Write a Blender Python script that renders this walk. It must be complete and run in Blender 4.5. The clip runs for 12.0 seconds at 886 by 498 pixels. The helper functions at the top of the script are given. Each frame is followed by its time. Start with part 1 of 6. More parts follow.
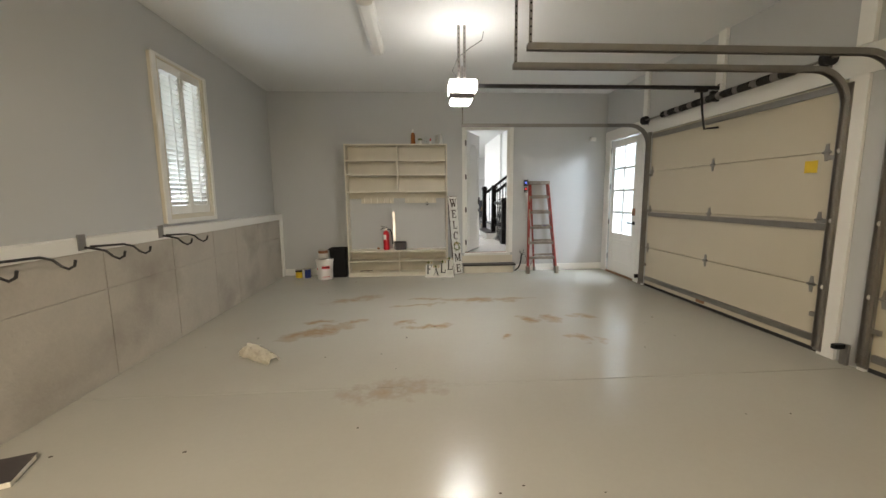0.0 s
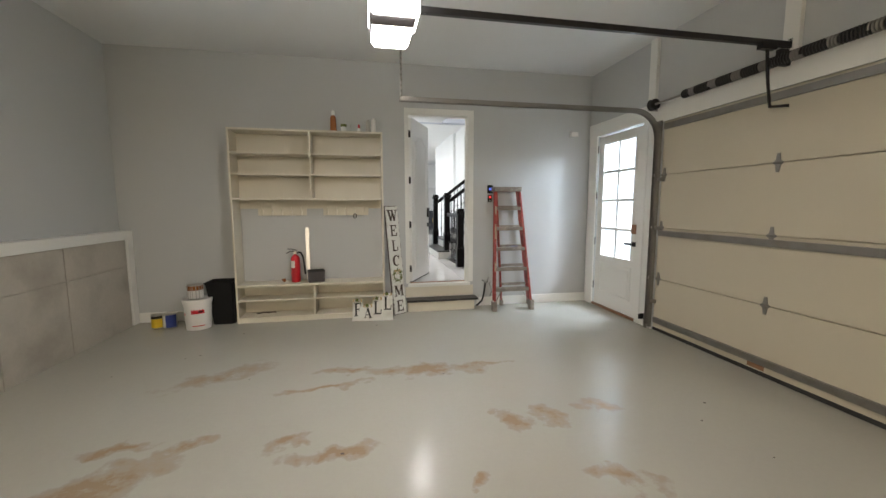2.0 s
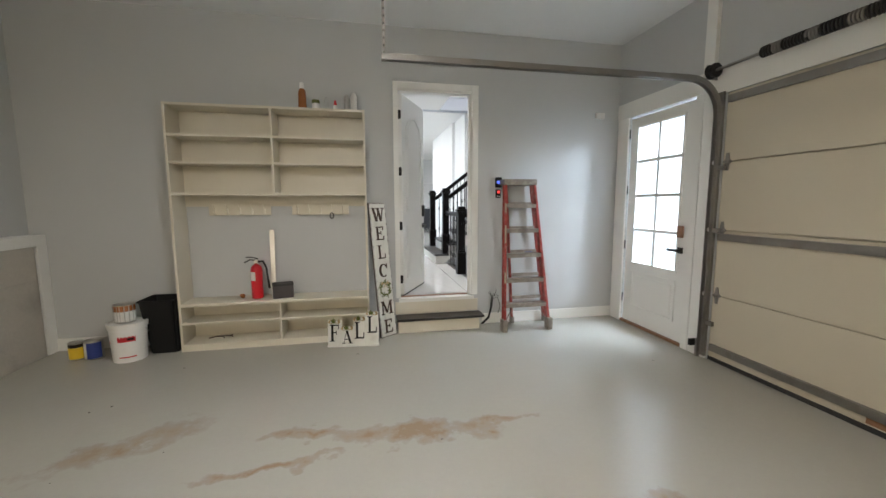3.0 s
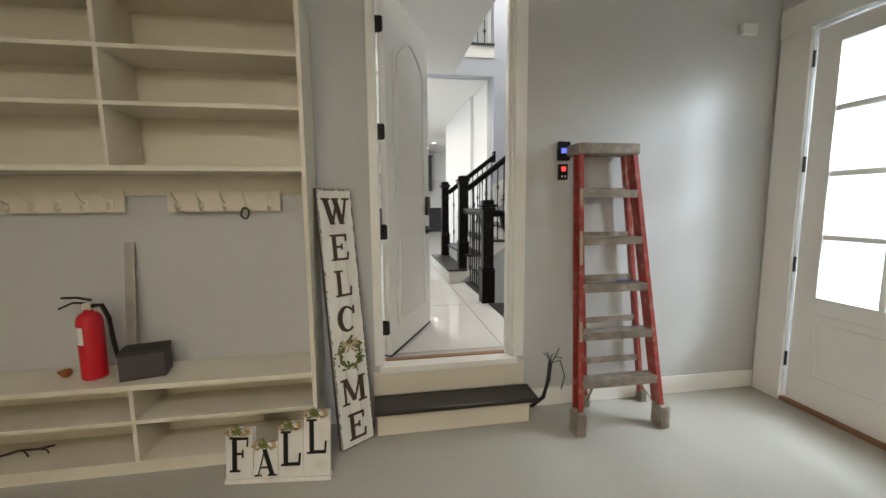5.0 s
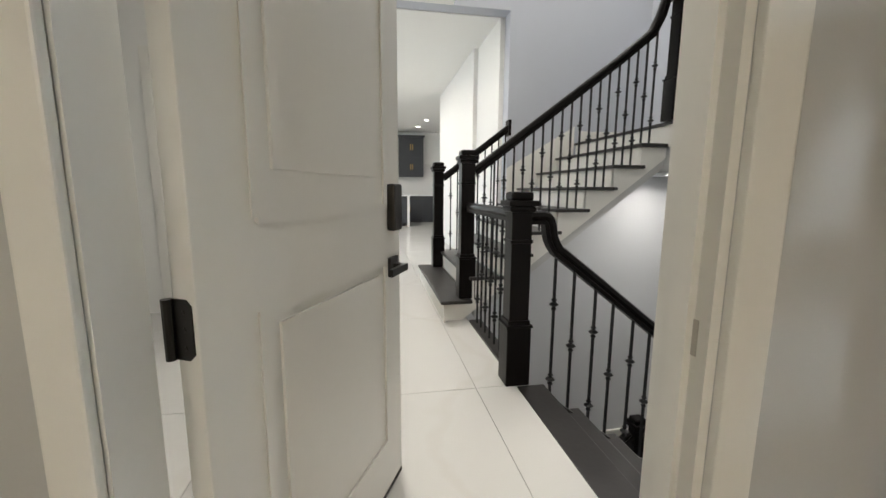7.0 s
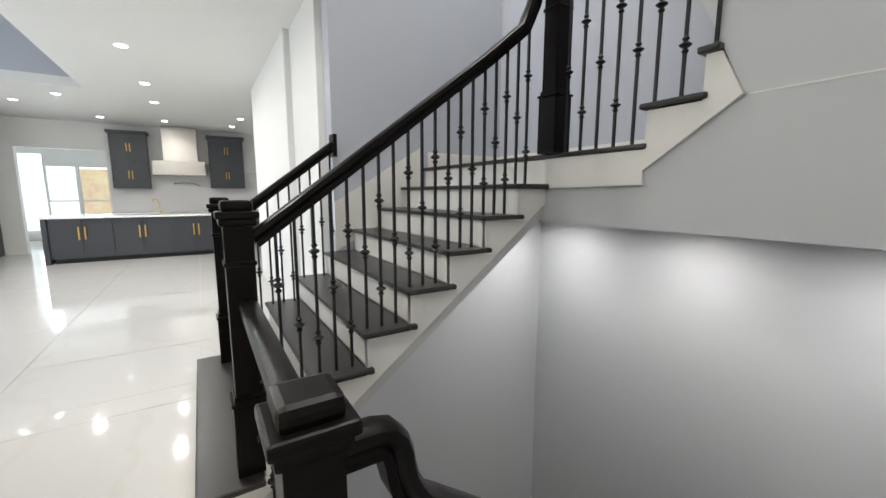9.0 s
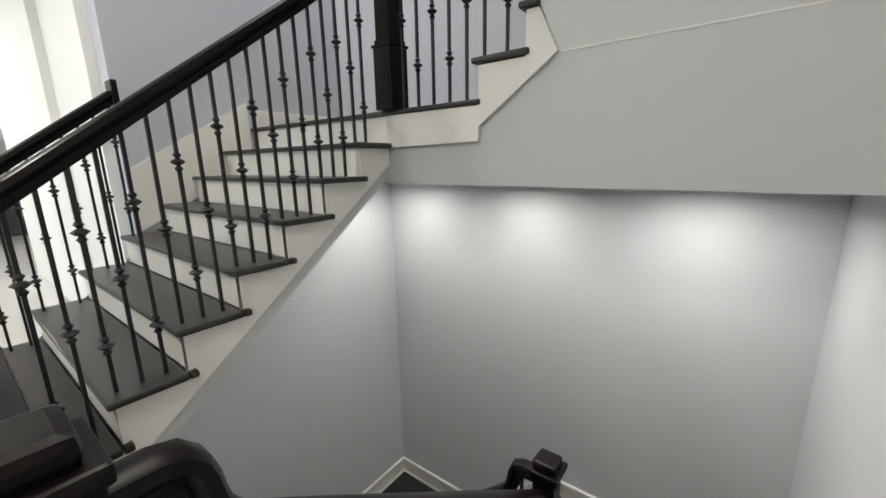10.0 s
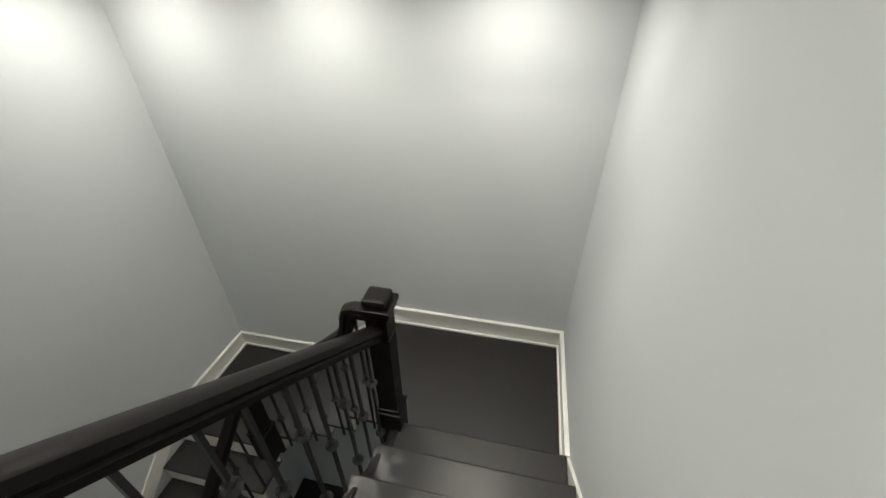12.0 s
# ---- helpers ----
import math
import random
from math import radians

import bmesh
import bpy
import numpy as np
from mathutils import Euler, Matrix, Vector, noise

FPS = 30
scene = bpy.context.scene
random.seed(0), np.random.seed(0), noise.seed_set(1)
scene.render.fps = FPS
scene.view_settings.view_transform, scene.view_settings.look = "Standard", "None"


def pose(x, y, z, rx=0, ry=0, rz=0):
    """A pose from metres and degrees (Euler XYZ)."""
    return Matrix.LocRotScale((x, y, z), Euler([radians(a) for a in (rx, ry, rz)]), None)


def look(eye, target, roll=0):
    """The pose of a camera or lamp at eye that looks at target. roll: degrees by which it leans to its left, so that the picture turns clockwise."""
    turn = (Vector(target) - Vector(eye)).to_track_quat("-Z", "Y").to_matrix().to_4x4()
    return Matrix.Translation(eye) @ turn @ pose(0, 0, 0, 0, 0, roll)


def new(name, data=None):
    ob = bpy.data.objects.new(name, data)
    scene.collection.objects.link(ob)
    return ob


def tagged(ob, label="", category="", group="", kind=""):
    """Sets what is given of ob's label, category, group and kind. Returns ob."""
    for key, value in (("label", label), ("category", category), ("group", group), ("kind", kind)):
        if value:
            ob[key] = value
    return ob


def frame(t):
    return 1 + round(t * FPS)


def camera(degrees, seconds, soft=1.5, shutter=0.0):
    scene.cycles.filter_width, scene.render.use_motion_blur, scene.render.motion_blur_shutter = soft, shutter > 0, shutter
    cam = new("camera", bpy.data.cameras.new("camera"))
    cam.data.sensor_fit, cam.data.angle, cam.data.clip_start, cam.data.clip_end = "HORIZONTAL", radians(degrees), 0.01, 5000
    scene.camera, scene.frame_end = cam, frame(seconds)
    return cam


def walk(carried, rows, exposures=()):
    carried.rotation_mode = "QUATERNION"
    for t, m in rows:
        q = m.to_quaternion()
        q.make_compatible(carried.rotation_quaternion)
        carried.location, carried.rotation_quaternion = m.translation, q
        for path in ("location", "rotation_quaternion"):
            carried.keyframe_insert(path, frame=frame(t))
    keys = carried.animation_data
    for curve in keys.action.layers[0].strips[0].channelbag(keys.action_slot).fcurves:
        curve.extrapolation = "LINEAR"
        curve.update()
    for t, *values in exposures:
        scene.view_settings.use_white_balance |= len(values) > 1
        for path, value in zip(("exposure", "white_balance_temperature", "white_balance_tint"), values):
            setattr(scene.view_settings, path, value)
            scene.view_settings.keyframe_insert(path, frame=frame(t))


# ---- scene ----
cam = camera(97.7, 12.0)
PATH = [
    (0, (0.316, -0.271, 1.449), (0.444, 1.707, 1.181), -0.6),
    (0.5, (0.381, 0.22, 1.416), (0.58, 2.193, 1.158), -0.3),
    (1, (0.468, 0.708, 1.44), (0.734, 2.674, 1.188), -0.3),
    (1.5, (0.553, 1.215, 1.472), (0.883, 3.173, 1.234), -0.2),
    (2, (0.665, 1.714, 1.456), (1.041, 3.666, 1.235), -0.1),
    (2.5, (0.731, 2.224, 1.473), (1.127, 4.171, 1.24), -0.2),
    (3, (0.853, 2.697, 1.446), (1.239, 4.646, 1.214), -0.2),
    (3.2, (0.901, 2.895, 1.444), (1.276, 4.846, 1.215), -0.2),
    (4.8, (1.188, 4.523, 1.318), (1.519, 6.486, 1.122), -0.4),
    (5, (1.231, 4.729, 1.364), (1.544, 6.691, 1.135), -0.5),
    (5.5, (1.339, 5.221, 1.343), (1.645, 7.183, 1.1), -0.4),
    (6, (1.439, 5.696, 1.361), (1.738, 7.656, 1.096), -0.2),
    (6.5, (1.486, 6.157, 1.389), (1.798, 8.112, 1.1), 0.1),
    (8.3, (1.913, 7.634, 1.59), (2.601, 9.489, 1.298), 0.6),
    (8.5, (2.002, 7.745, 1.669), (2.787, 9.561, 1.38), 0.6),
    (9, (2.167, 7.88, 1.756), (3.214, 9.56, 1.474), 0.1),
    (9.5, (2.264, 7.953, 1.767), (3.582, 9.42, 1.434), -0.5),
    (10, (2.308, 7.939, 1.702), (3.862, 9.119, 1.264), -1.1),
    (10.5, (2.357, 7.88, 1.588), (4.032, 8.774, 0.959), -1.6),
    (11, (2.412, 7.873, 1.491), (4.102, 8.516, 0.636), -1.4),
    (11.5, (2.569, 7.905, 1.452), (4.211, 8.366, 0.407), -0.9),
    (12, (2.691, 7.95, 1.416), (4.301, 8.308, 0.285), -0.4),
]
walk(cam, [(t, look(eye, target, roll)) for t, eye, target, roll in PATH],
     exposures=[(0, 0.24, 6450, 10), (1.0, 0.2, 6400, 10), (2.0, 0.28, 6250, 10), (3.2, 0.33, 6080, 10), (5, 0.1, 6600, 9), (6.6, 0.1, 6800, 9), (8.3, 0.06, 6450, 10), (9.5, 0.1, 6550, 10), (10.5, 0.27, 6750, 7), (11.0, 0.34, 6800, 5), (12.0, 0.45, 6850, 3)])

# ---- world, sun, exposure ----
world = bpy.data.worlds.new("world")
scene.world = world
world.use_nodes = True
wn = world.node_tree.nodes
sky = wn.new("ShaderNodeTexSky")
sky.sky_type, sky.sun_disc = "NISHITA", False
sky.sun_elevation, sky.sun_rotation = radians(38), radians(200)
wn["Background"].inputs["Strength"].default_value = 0.12
world.node_tree.links.new(sky.outputs["Color"], wn["Background"].inputs["Color"])
sun = new("sun", bpy.data.lights.new("sun", "SUN"))
sun.data.energy, sun.data.angle, sun.data.color = 2.0, radians(0.6), (1, 0.95, 0.88)
sun.matrix_world = pose(0, 0, 20, 52, 0, -20)


def area(name, m, w, h, watts, color=(1, 1, 1), shape="RECTANGLE", spread=180):
    d = bpy.data.lights.new(name, "AREA")
    d.shape, d.size, d.size_y, d.energy, d.color, d.spread = shape, w, h, watts, color, radians(spread)
    ob = new(name, d)
    ob.matrix_world = m
    return ob


WARM, NEUTRAL, COOL = (1, 0.84, 0.62), (1, 0.96, 0.9), (0.8, 0.9, 1)
area("opener_glow", pose(0.84, 4.3, 2.485), 0.26, 0.26, 26, (1, 0.96, 0.91))
area("opener_upper_glow", pose(0.84, 4.3, 2.745, 180, 0, 0), 0.26, 0.26, 5, (1, 0.96, 0.91))
# Unseen warm lamp, added behind the start to warm the near floor.
area("added_warm_glow", pose(-0.7, -2.2, 3.2), 0.2, 0.2, 235, WARM, "DISK")
area("door_daylight", look((6.65, 4.45, 3.15), (3.94, 6.4, 1.5)), 1.0, 1.0, 190, COOL)
area("door_skylight", look((5.2, 6.3, 4.2), (3.94, 6.4, 1.5)), 1.3, 1.3, 430, COOL)
area("window_daylight", pose(-2.62, 4.45, 2.1, 0, -90, 0), 1.6, 0.9, 30, COOL)
# Lamps at y 10.9 and 13.5 have no fitting: added hall fill.
for lx, ly in ((1.5, 8.4), (1.5, 10.9), (1.52, 13.9), (1.57, 15.7), (1.57, 17.2), (0.2, 17.3), (-1.0, 13.5)):
    area("ceiling_and_fill_glow", pose(lx, ly, 3.40), 0.1, 0.1, 26, NEUTRAL, "DISK")
area("kitchen_daylight", pose(-0.5, 24.0, 2.0, -90, 0, 0), 3.0, 2.4, 70, COOL)
# Cool fill added on the unseen west side of the hall.
area("foyer_fill", pose(-3.9, 13.0, 2.15, 0, -90, 0), 2.2, 4.0, 105, COOL)
# Fill added under the upper ceiling for the stairwell; no window there.
area("upper_stair_fill", pose(3.3, 10.2, 6.35), 1.6, 1.6, 140, NEUTRAL)
for ly in (8.07, 9.12, 10.1):
    area("stair_downlight_glow", pose(4.48, ly, 1.555), 0.14, 0.14, 7.2, (1, 0.96, 0.93), "DISK", 166)

# ---- materials ----


def mat(name, color, rough=0.5, metal=0.0, var=0.06, scale=3.0, fine=60.0, bump=0.05, dirt=None, dirt_scale=1.5, dirt_amount=0.3, emit=0.0, spec=0.5, coat=0.0, island=0.0):
    m = bpy.data.materials.new(name)
    m.use_nodes = True
    n, l = m.node_tree.nodes, m.node_tree.links
    b = n["Principled BSDF"]
    b.inputs["Roughness"].default_value, b.inputs["Metallic"].default_value = rough, metal
    b.inputs["Specular IOR Level"].default_value, b.inputs["Coat Weight"].default_value = spec, coat
    tc = n.new("ShaderNodeTexCoord")
    big = n.new("ShaderNodeTexNoise")
    big.inputs["Scale"].default_value, big.inputs["Detail"].default_value = scale, 4
    small = n.new("ShaderNodeTexNoise")
    small.inputs["Scale"].default_value, small.inputs["Detail"].default_value = fine, 3
    l.new(tc.outputs["Object"], big.inputs["Vector"])
    l.new(tc.outputs["Object"], small.inputs["Vector"])
    mix = n.new("ShaderNodeMix")
    mix.data_type = "RGBA"
    c = list(color)
    mix.inputs[6].default_value = (*[max(0, v * (1 - var)) for v in c], 1)
    mix.inputs[7].default_value = (*[min(1, v * (1 + var)) for v in c], 1)
    add = n.new("ShaderNodeMath")
    add.operation = "MULTIPLY_ADD"
    l.new(small.outputs["Fac"], add.inputs[0])
    add.inputs[1].default_value = 0.35
    l.new(big.outputs["Fac"], add.inputs[2])
    sub = n.new("ShaderNodeMath")
    sub.operation = "SUBTRACT"
    l.new(add.outputs[0], sub.inputs[0])
    sub.inputs[1].default_value = 0.17
    l.new(sub.outputs[0], mix.inputs[0])
    col = mix.outputs[2]
    if dirt:
        ramp = n.new("ShaderNodeValToRGB")
        dn = n.new("ShaderNodeTexNoise")
        dn.inputs["Scale"].default_value, dn.inputs["Detail"].default_value = dirt_scale, 6
        l.new(tc.outputs["Object"], dn.inputs["Vector"])
        l.new(dn.outputs["Fac"], ramp.inputs["Fac"])
        ramp.color_ramp.elements[0].position, ramp.color_ramp.elements[1].position = 0.5, 0.72
        mul = n.new("ShaderNodeMath")
        mul.operation = "MULTIPLY"
        l.new(ramp.outputs["Color"], mul.inputs[0])
        mul.inputs[1].default_value = dirt_amount
        m2 = n.new("ShaderNodeMix")
        m2.data_type = "RGBA"
        l.new(mul.outputs[0], m2.inputs[0])
        l.new(col, m2.inputs[6])
        m2.inputs[7].default_value = (*dirt, 1)
        col = m2.outputs[2]
    if island:
        oi = n.new("ShaderNodeObjectInfo")
        hs = n.new("ShaderNodeHueSaturation")
        ma = n.new("ShaderNodeMath")
        ma.operation = "MULTIPLY_ADD"
        l.new(oi.outputs["Random"], ma.inputs[0])
        ma.inputs[1].default_value, ma.inputs[2].default_value = island, 1 - island / 2
        l.new(ma.outputs[0], hs.inputs["Value"])
        l.new(col, hs.inputs["Color"])
        col = hs.outputs["Color"]
    l.new(col, b.inputs["Base Color"])
    if bump:
        bp = n.new("ShaderNodeBump")
        bp.inputs["Strength"].default_value, bp.inputs["Distance"].default_value = bump, 0.01
        l.new(small.outputs["Fac"], bp.inputs["Height"])
        l.new(bp.outputs["Normal"], b.inputs["Normal"])
    rr = n.new("ShaderNodeMath")
    rr.operation = "MULTIPLY_ADD"
    l.new(big.outputs["Fac"], rr.inputs[0])
    rr.inputs[1].default_value, rr.inputs[2].default_value = 0.12, max(0.0, rough - 0.06)
    l.new(rr.outputs[0], b.inputs["Roughness"])
    if emit:
        b.inputs["Emission Color"].default_value = (*color, 1)
        b.inputs["Emission Strength"].default_value = emit
    return m


M = dict(
    wall=mat("gray_wall_paint", (0.50, 0.505, 0.50), 0.62, var=0.03, scale=1.2, fine=140, bump=0.04),
    stairwall=mat("pale_gray_wall_paint", (0.56, 0.575, 0.59), 0.6, var=0.02, scale=1.0, fine=140, bump=0.03),
    # darker stairwell grey with bluish daylight put into the colour
    bluewall=mat("daylight_tinted_wall_paint", (0.48, 0.505, 0.56), 0.6, var=0.02, scale=1.0, fine=140, bump=0.03),
    white_wall=mat("white_wall_paint", (0.80, 0.80, 0.78), 0.6, var=0.02, scale=1.0, fine=140, bump=0.03),
    ceiling=mat("ceiling_paint", (0.72, 0.72, 0.71), 0.8, var=0.02, scale=1.0, fine=90, bump=0.08),
    trim=mat("white_trim_paint", (0.78, 0.77, 0.73), 0.38, var=0.03, scale=2, fine=40, bump=0.02),
    cream=mat("cream_melamine", (0.68, 0.63, 0.52), 0.42, var=0.03, scale=2, fine=40, bump=0.02, dirt=(0.45, 0.38, 0.28), dirt_scale=3, dirt_amount=0.12),
    concrete=mat("cast_concrete", (0.45, 0.415, 0.36), 0.85, var=0.2, scale=1.6, fine=38, bump=0.3, dirt=(0.22, 0.19, 0.16), dirt_scale=1.3, dirt_amount=0.65),
    gdoor=mat("tan_steel_door_paint", (0.54, 0.485, 0.375), 0.5, var=0.03, scale=1.5, fine=220, bump=0.12),
    steel=mat("galvanised_steel", (0.31, 0.295, 0.275), 0.42, 0.9, var=0.15, scale=6, fine=60, bump=0.05, dirt=(0.2, 0.16, 0.12), dirt_scale=6, dirt_amount=0.4),
    blacksteel=mat("black_steel", (0.03, 0.028, 0.028), 0.38, 0.5, var=0.2, scale=8, fine=60, bump=0.05),
    wood=mat("dark_stained_oak", (0.0065, 0.005, 0.0048), 0.33, var=0.2, scale=5, fine=40, bump=0.06, spec=0.14),
    tread=mat("dark_stained_tread", (0.021, 0.0185, 0.018), 0.36, var=0.16, scale=3, fine=45, bump=0.06),
    iron=mat("black_wrought_iron", (0.012, 0.012, 0.013), 0.42, 0.3, var=0.2, scale=10, fine=90, bump=0.06),
    redrail=mat("worn_red_fibreglass", (0.30, 0.036, 0.026), 0.42, var=0.3, scale=8, fine=60, bump=0.08, dirt=(0.40, 0.31, 0.24), dirt_scale=22, dirt_amount=0.42),
    alu=mat("paint_spattered_aluminium", (0.23, 0.195, 0.16), 0.52, 0.25, var=0.35, scale=10, fine=60, bump=0.1, dirt=(0.5, 0.46, 0.4), dirt_scale=16, dirt_amount=0.5),
    signwhite=mat("whitewashed_board", (0.72, 0.71, 0.66), 0.7, var=0.06, scale=9, fine=50, bump=0.1, dirt=(0.36, 0.3, 0.24), dirt_scale=7, dirt_amount=0.25),
    signbrown=mat("dark_brown_paint", (0.05, 0.027, 0.017), 0.6, var=0.2, scale=20, fine=80),
    signedge=mat("worn_dark_board_edge", (0.09, 0.07, 0.055), 0.8, var=0.3, scale=20, fine=80, bump=0.2),
    black=mat("matt_black_plastic", (0.006, 0.006, 0.006), 0.6, var=0.3, scale=8, fine=60, spec=0.3),
    blackgloss=mat("black_handle_metal", (0.02, 0.018, 0.016), 0.35, 0.4, var=0.2, scale=8, fine=60),
    red=mat("red_enamel", (0.55, 0.01, 0.02), 0.3, var=0.08, scale=6, fine=50),
    plasticwhite=mat("white_plastic", (0.78, 0.77, 0.74), 0.4, var=0.04, scale=6, fine=50, dirt=(0.5, 0.4, 0.35), dirt_scale=6, dirt_amount=0.2),
    blue=mat("blue_label", (0.03, 0.05, 0.22), 0.4, var=0.1, scale=10, fine=50),
    yellow=mat("yellow_label", (0.72, 0.5, 0.03), 0.4, var=0.1, scale=10, fine=50),
    green=mat("green_leaf_cloth", (0.13, 0.15, 0.04), 0.8, var=0.3, scale=20, fine=80, bump=0.2),
    burlap=mat("burlap_ribbon", (0.48, 0.36, 0.2), 0.9, var=0.2, scale=30, fine=150, bump=0.3),
    brownstain=mat("amber_glass", (0.32, 0.12, 0.04), 0.25, var=0.2, scale=10, fine=50),
    gold=mat("brushed_brass", (0.65, 0.42, 0.13), 0.3, 1.0, var=0.08, scale=10, fine=80),
    chrome=mat("polished_metal", (0.8, 0.76, 0.66), 0.34, 0.9, var=0.08, scale=8, fine=80, bump=0.02),
    stainless=mat("stainless_steel", (0.5, 0.48, 0.45), 0.3, 1.0, var=0.05, scale=4, fine=80, bump=0.02),
    cabinet=mat("charcoal_cabinet_paint", (0.045, 0.048, 0.056), 0.42, var=0.08, scale=4, fine=60, bump=0.02),
    quartz=mat("white_quartz", (0.8, 0.8, 0.79), 0.15, var=0.03, scale=3, fine=50, bump=0.0),
    splash=mat("marble_splashback", (0.72, 0.71, 0.7), 0.2, var=0.06, scale=2, fine=30, bump=0.0),
    paper=mat("cream_paper", (0.82, 0.77, 0.66), 0.8, var=0.05, scale=10, fine=60, bump=0.1),
    aged=mat("aged_sticker_paper", (0.40, 0.33, 0.23), 0.7, var=0.2, scale=20, fine=80, dirt=(0.2, 0.14, 0.1), dirt_scale=20, dirt_amount=0.5),
    darkpaper=mat("dark_print", (0.06, 0.05, 0.05), 0.7, var=0.2, scale=20, fine=60),
    rubber=mat("dark_rubber", (0.03, 0.028, 0.027), 0.8, var=0.2, scale=10, fine=60),
    wire=mat("black_cable", (0.015, 0.015, 0.015), 0.5, var=0.1, scale=10, fine=60),
    brass=mat("worn_bronze_threshold", (0.30, 0.16, 0.09), 0.45, 0.5, var=0.2, scale=10, fine=60),
    lens=mat("glowing_lens", (1, 0.95, 0.86), 0.4, emit=17.0, bump=0),
    lamp=mat("glowing_downlight", (1, 0.97, 0.93), 0.4, emit=14.0, bump=0),
    bluescreen=mat("lit_blue_display", (0.16, 0.24, 1), 0.4, emit=0.75, bump=0),
    redscreen=mat("lit_red_button", (1, 0.06, 0.05), 0.4, emit=1.3, bump=0),
    outside=mat("bright_outdoors", (0.86, 0.95, 1), 0.9, emit=0.7, bump=0, var=0.1, scale=1.2),
    garden=mat("autumn_garden", (0.62, 0.5, 0.34), 0.9, emit=0.7, bump=0, var=0.7, scale=3.0, fine=9),
    sunroom=mat("hazy_garden_light", (0.85, 0.93, 0.95), 0.9, emit=0.9, bump=0, var=0.1, scale=1.2),
    joint=mat("grey_grout", (0.50, 0.49, 0.47), 0.7, var=0.1, scale=10, fine=60),
)


def floor_paint():
    """Glossy grey-beige floor paint with peeled brown stains and dust."""
    m = mat("worn_epoxy_floor_paint", (0.41, 0.395, 0.35), 0.23, var=0.07, scale=0.7, fine=30, bump=0.015, spec=0.42, dirt=(0.36, 0.28, 0.2), dirt_scale=0.9, dirt_amount=0.12)
    return m


def marble_tile():
    m = mat("polished_marble_tile", (0.66, 0.65, 0.63), 0.05, var=0.02, scale=1.2, fine=8, bump=0.0)
    n, l = m.node_tree.nodes, m.node_tree.links
    b = n["Principled BSDF"]
    tc = n.new("ShaderNodeTexCoord")
    w = n.new("ShaderNodeTexWave")
    w.inputs["Scale"].default_value, w.inputs["Distortion"].default_value = 0.35, 14
    w.inputs["Detail"].default_value, w.inputs["Detail Scale"].default_value = 5, 1.2
    l.new(tc.outputs["Object"], w.inputs["Vector"])
    r = n.new("ShaderNodeValToRGB")
    r.color_ramp.elements[0].position, r.color_ramp.elements[1].position = 0.0, 0.045
    r.color_ramp.elements[0].color, r.color_ramp.elements[1].color = (1, 1, 1, 1), (0, 0, 0, 1)
    l.new(w.outputs["Fac"], r.inputs["Fac"])
    mx = n.new("ShaderNodeMix")
    mx.data_type = "RGBA"
    mul = n.new("ShaderNodeMath")
    mul.operation = "MULTIPLY"
    mul.inputs[1].default_value = 0.16
    l.new(r.outputs["Color"], mul.inputs[0])
    l.new(mul.outputs[0], mx.inputs[0])
    old = b.inputs["Base Color"].links[0].from_socket
    l.new(old, mx.inputs[6])
    mx.inputs[7].default_value = (0.55, 0.51, 0.46, 1)
    l.new(mx.outputs[2], b.inputs["Base Color"])
    return m


def glass():
    m = bpy.data.materials.new("window_glass")
    m.use_nodes = True
    b = m.node_tree.nodes["Principled BSDF"]
    b.inputs["Transmission Weight"].default_value, b.inputs["Roughness"].default_value = 1, 0.02
    b.inputs["Base Color"].default_value = (0.95, 0.98, 0.98, 1)
    return m


M["floor"], M["marble"], M["glass"] = floor_paint(), marble_tile(), glass()


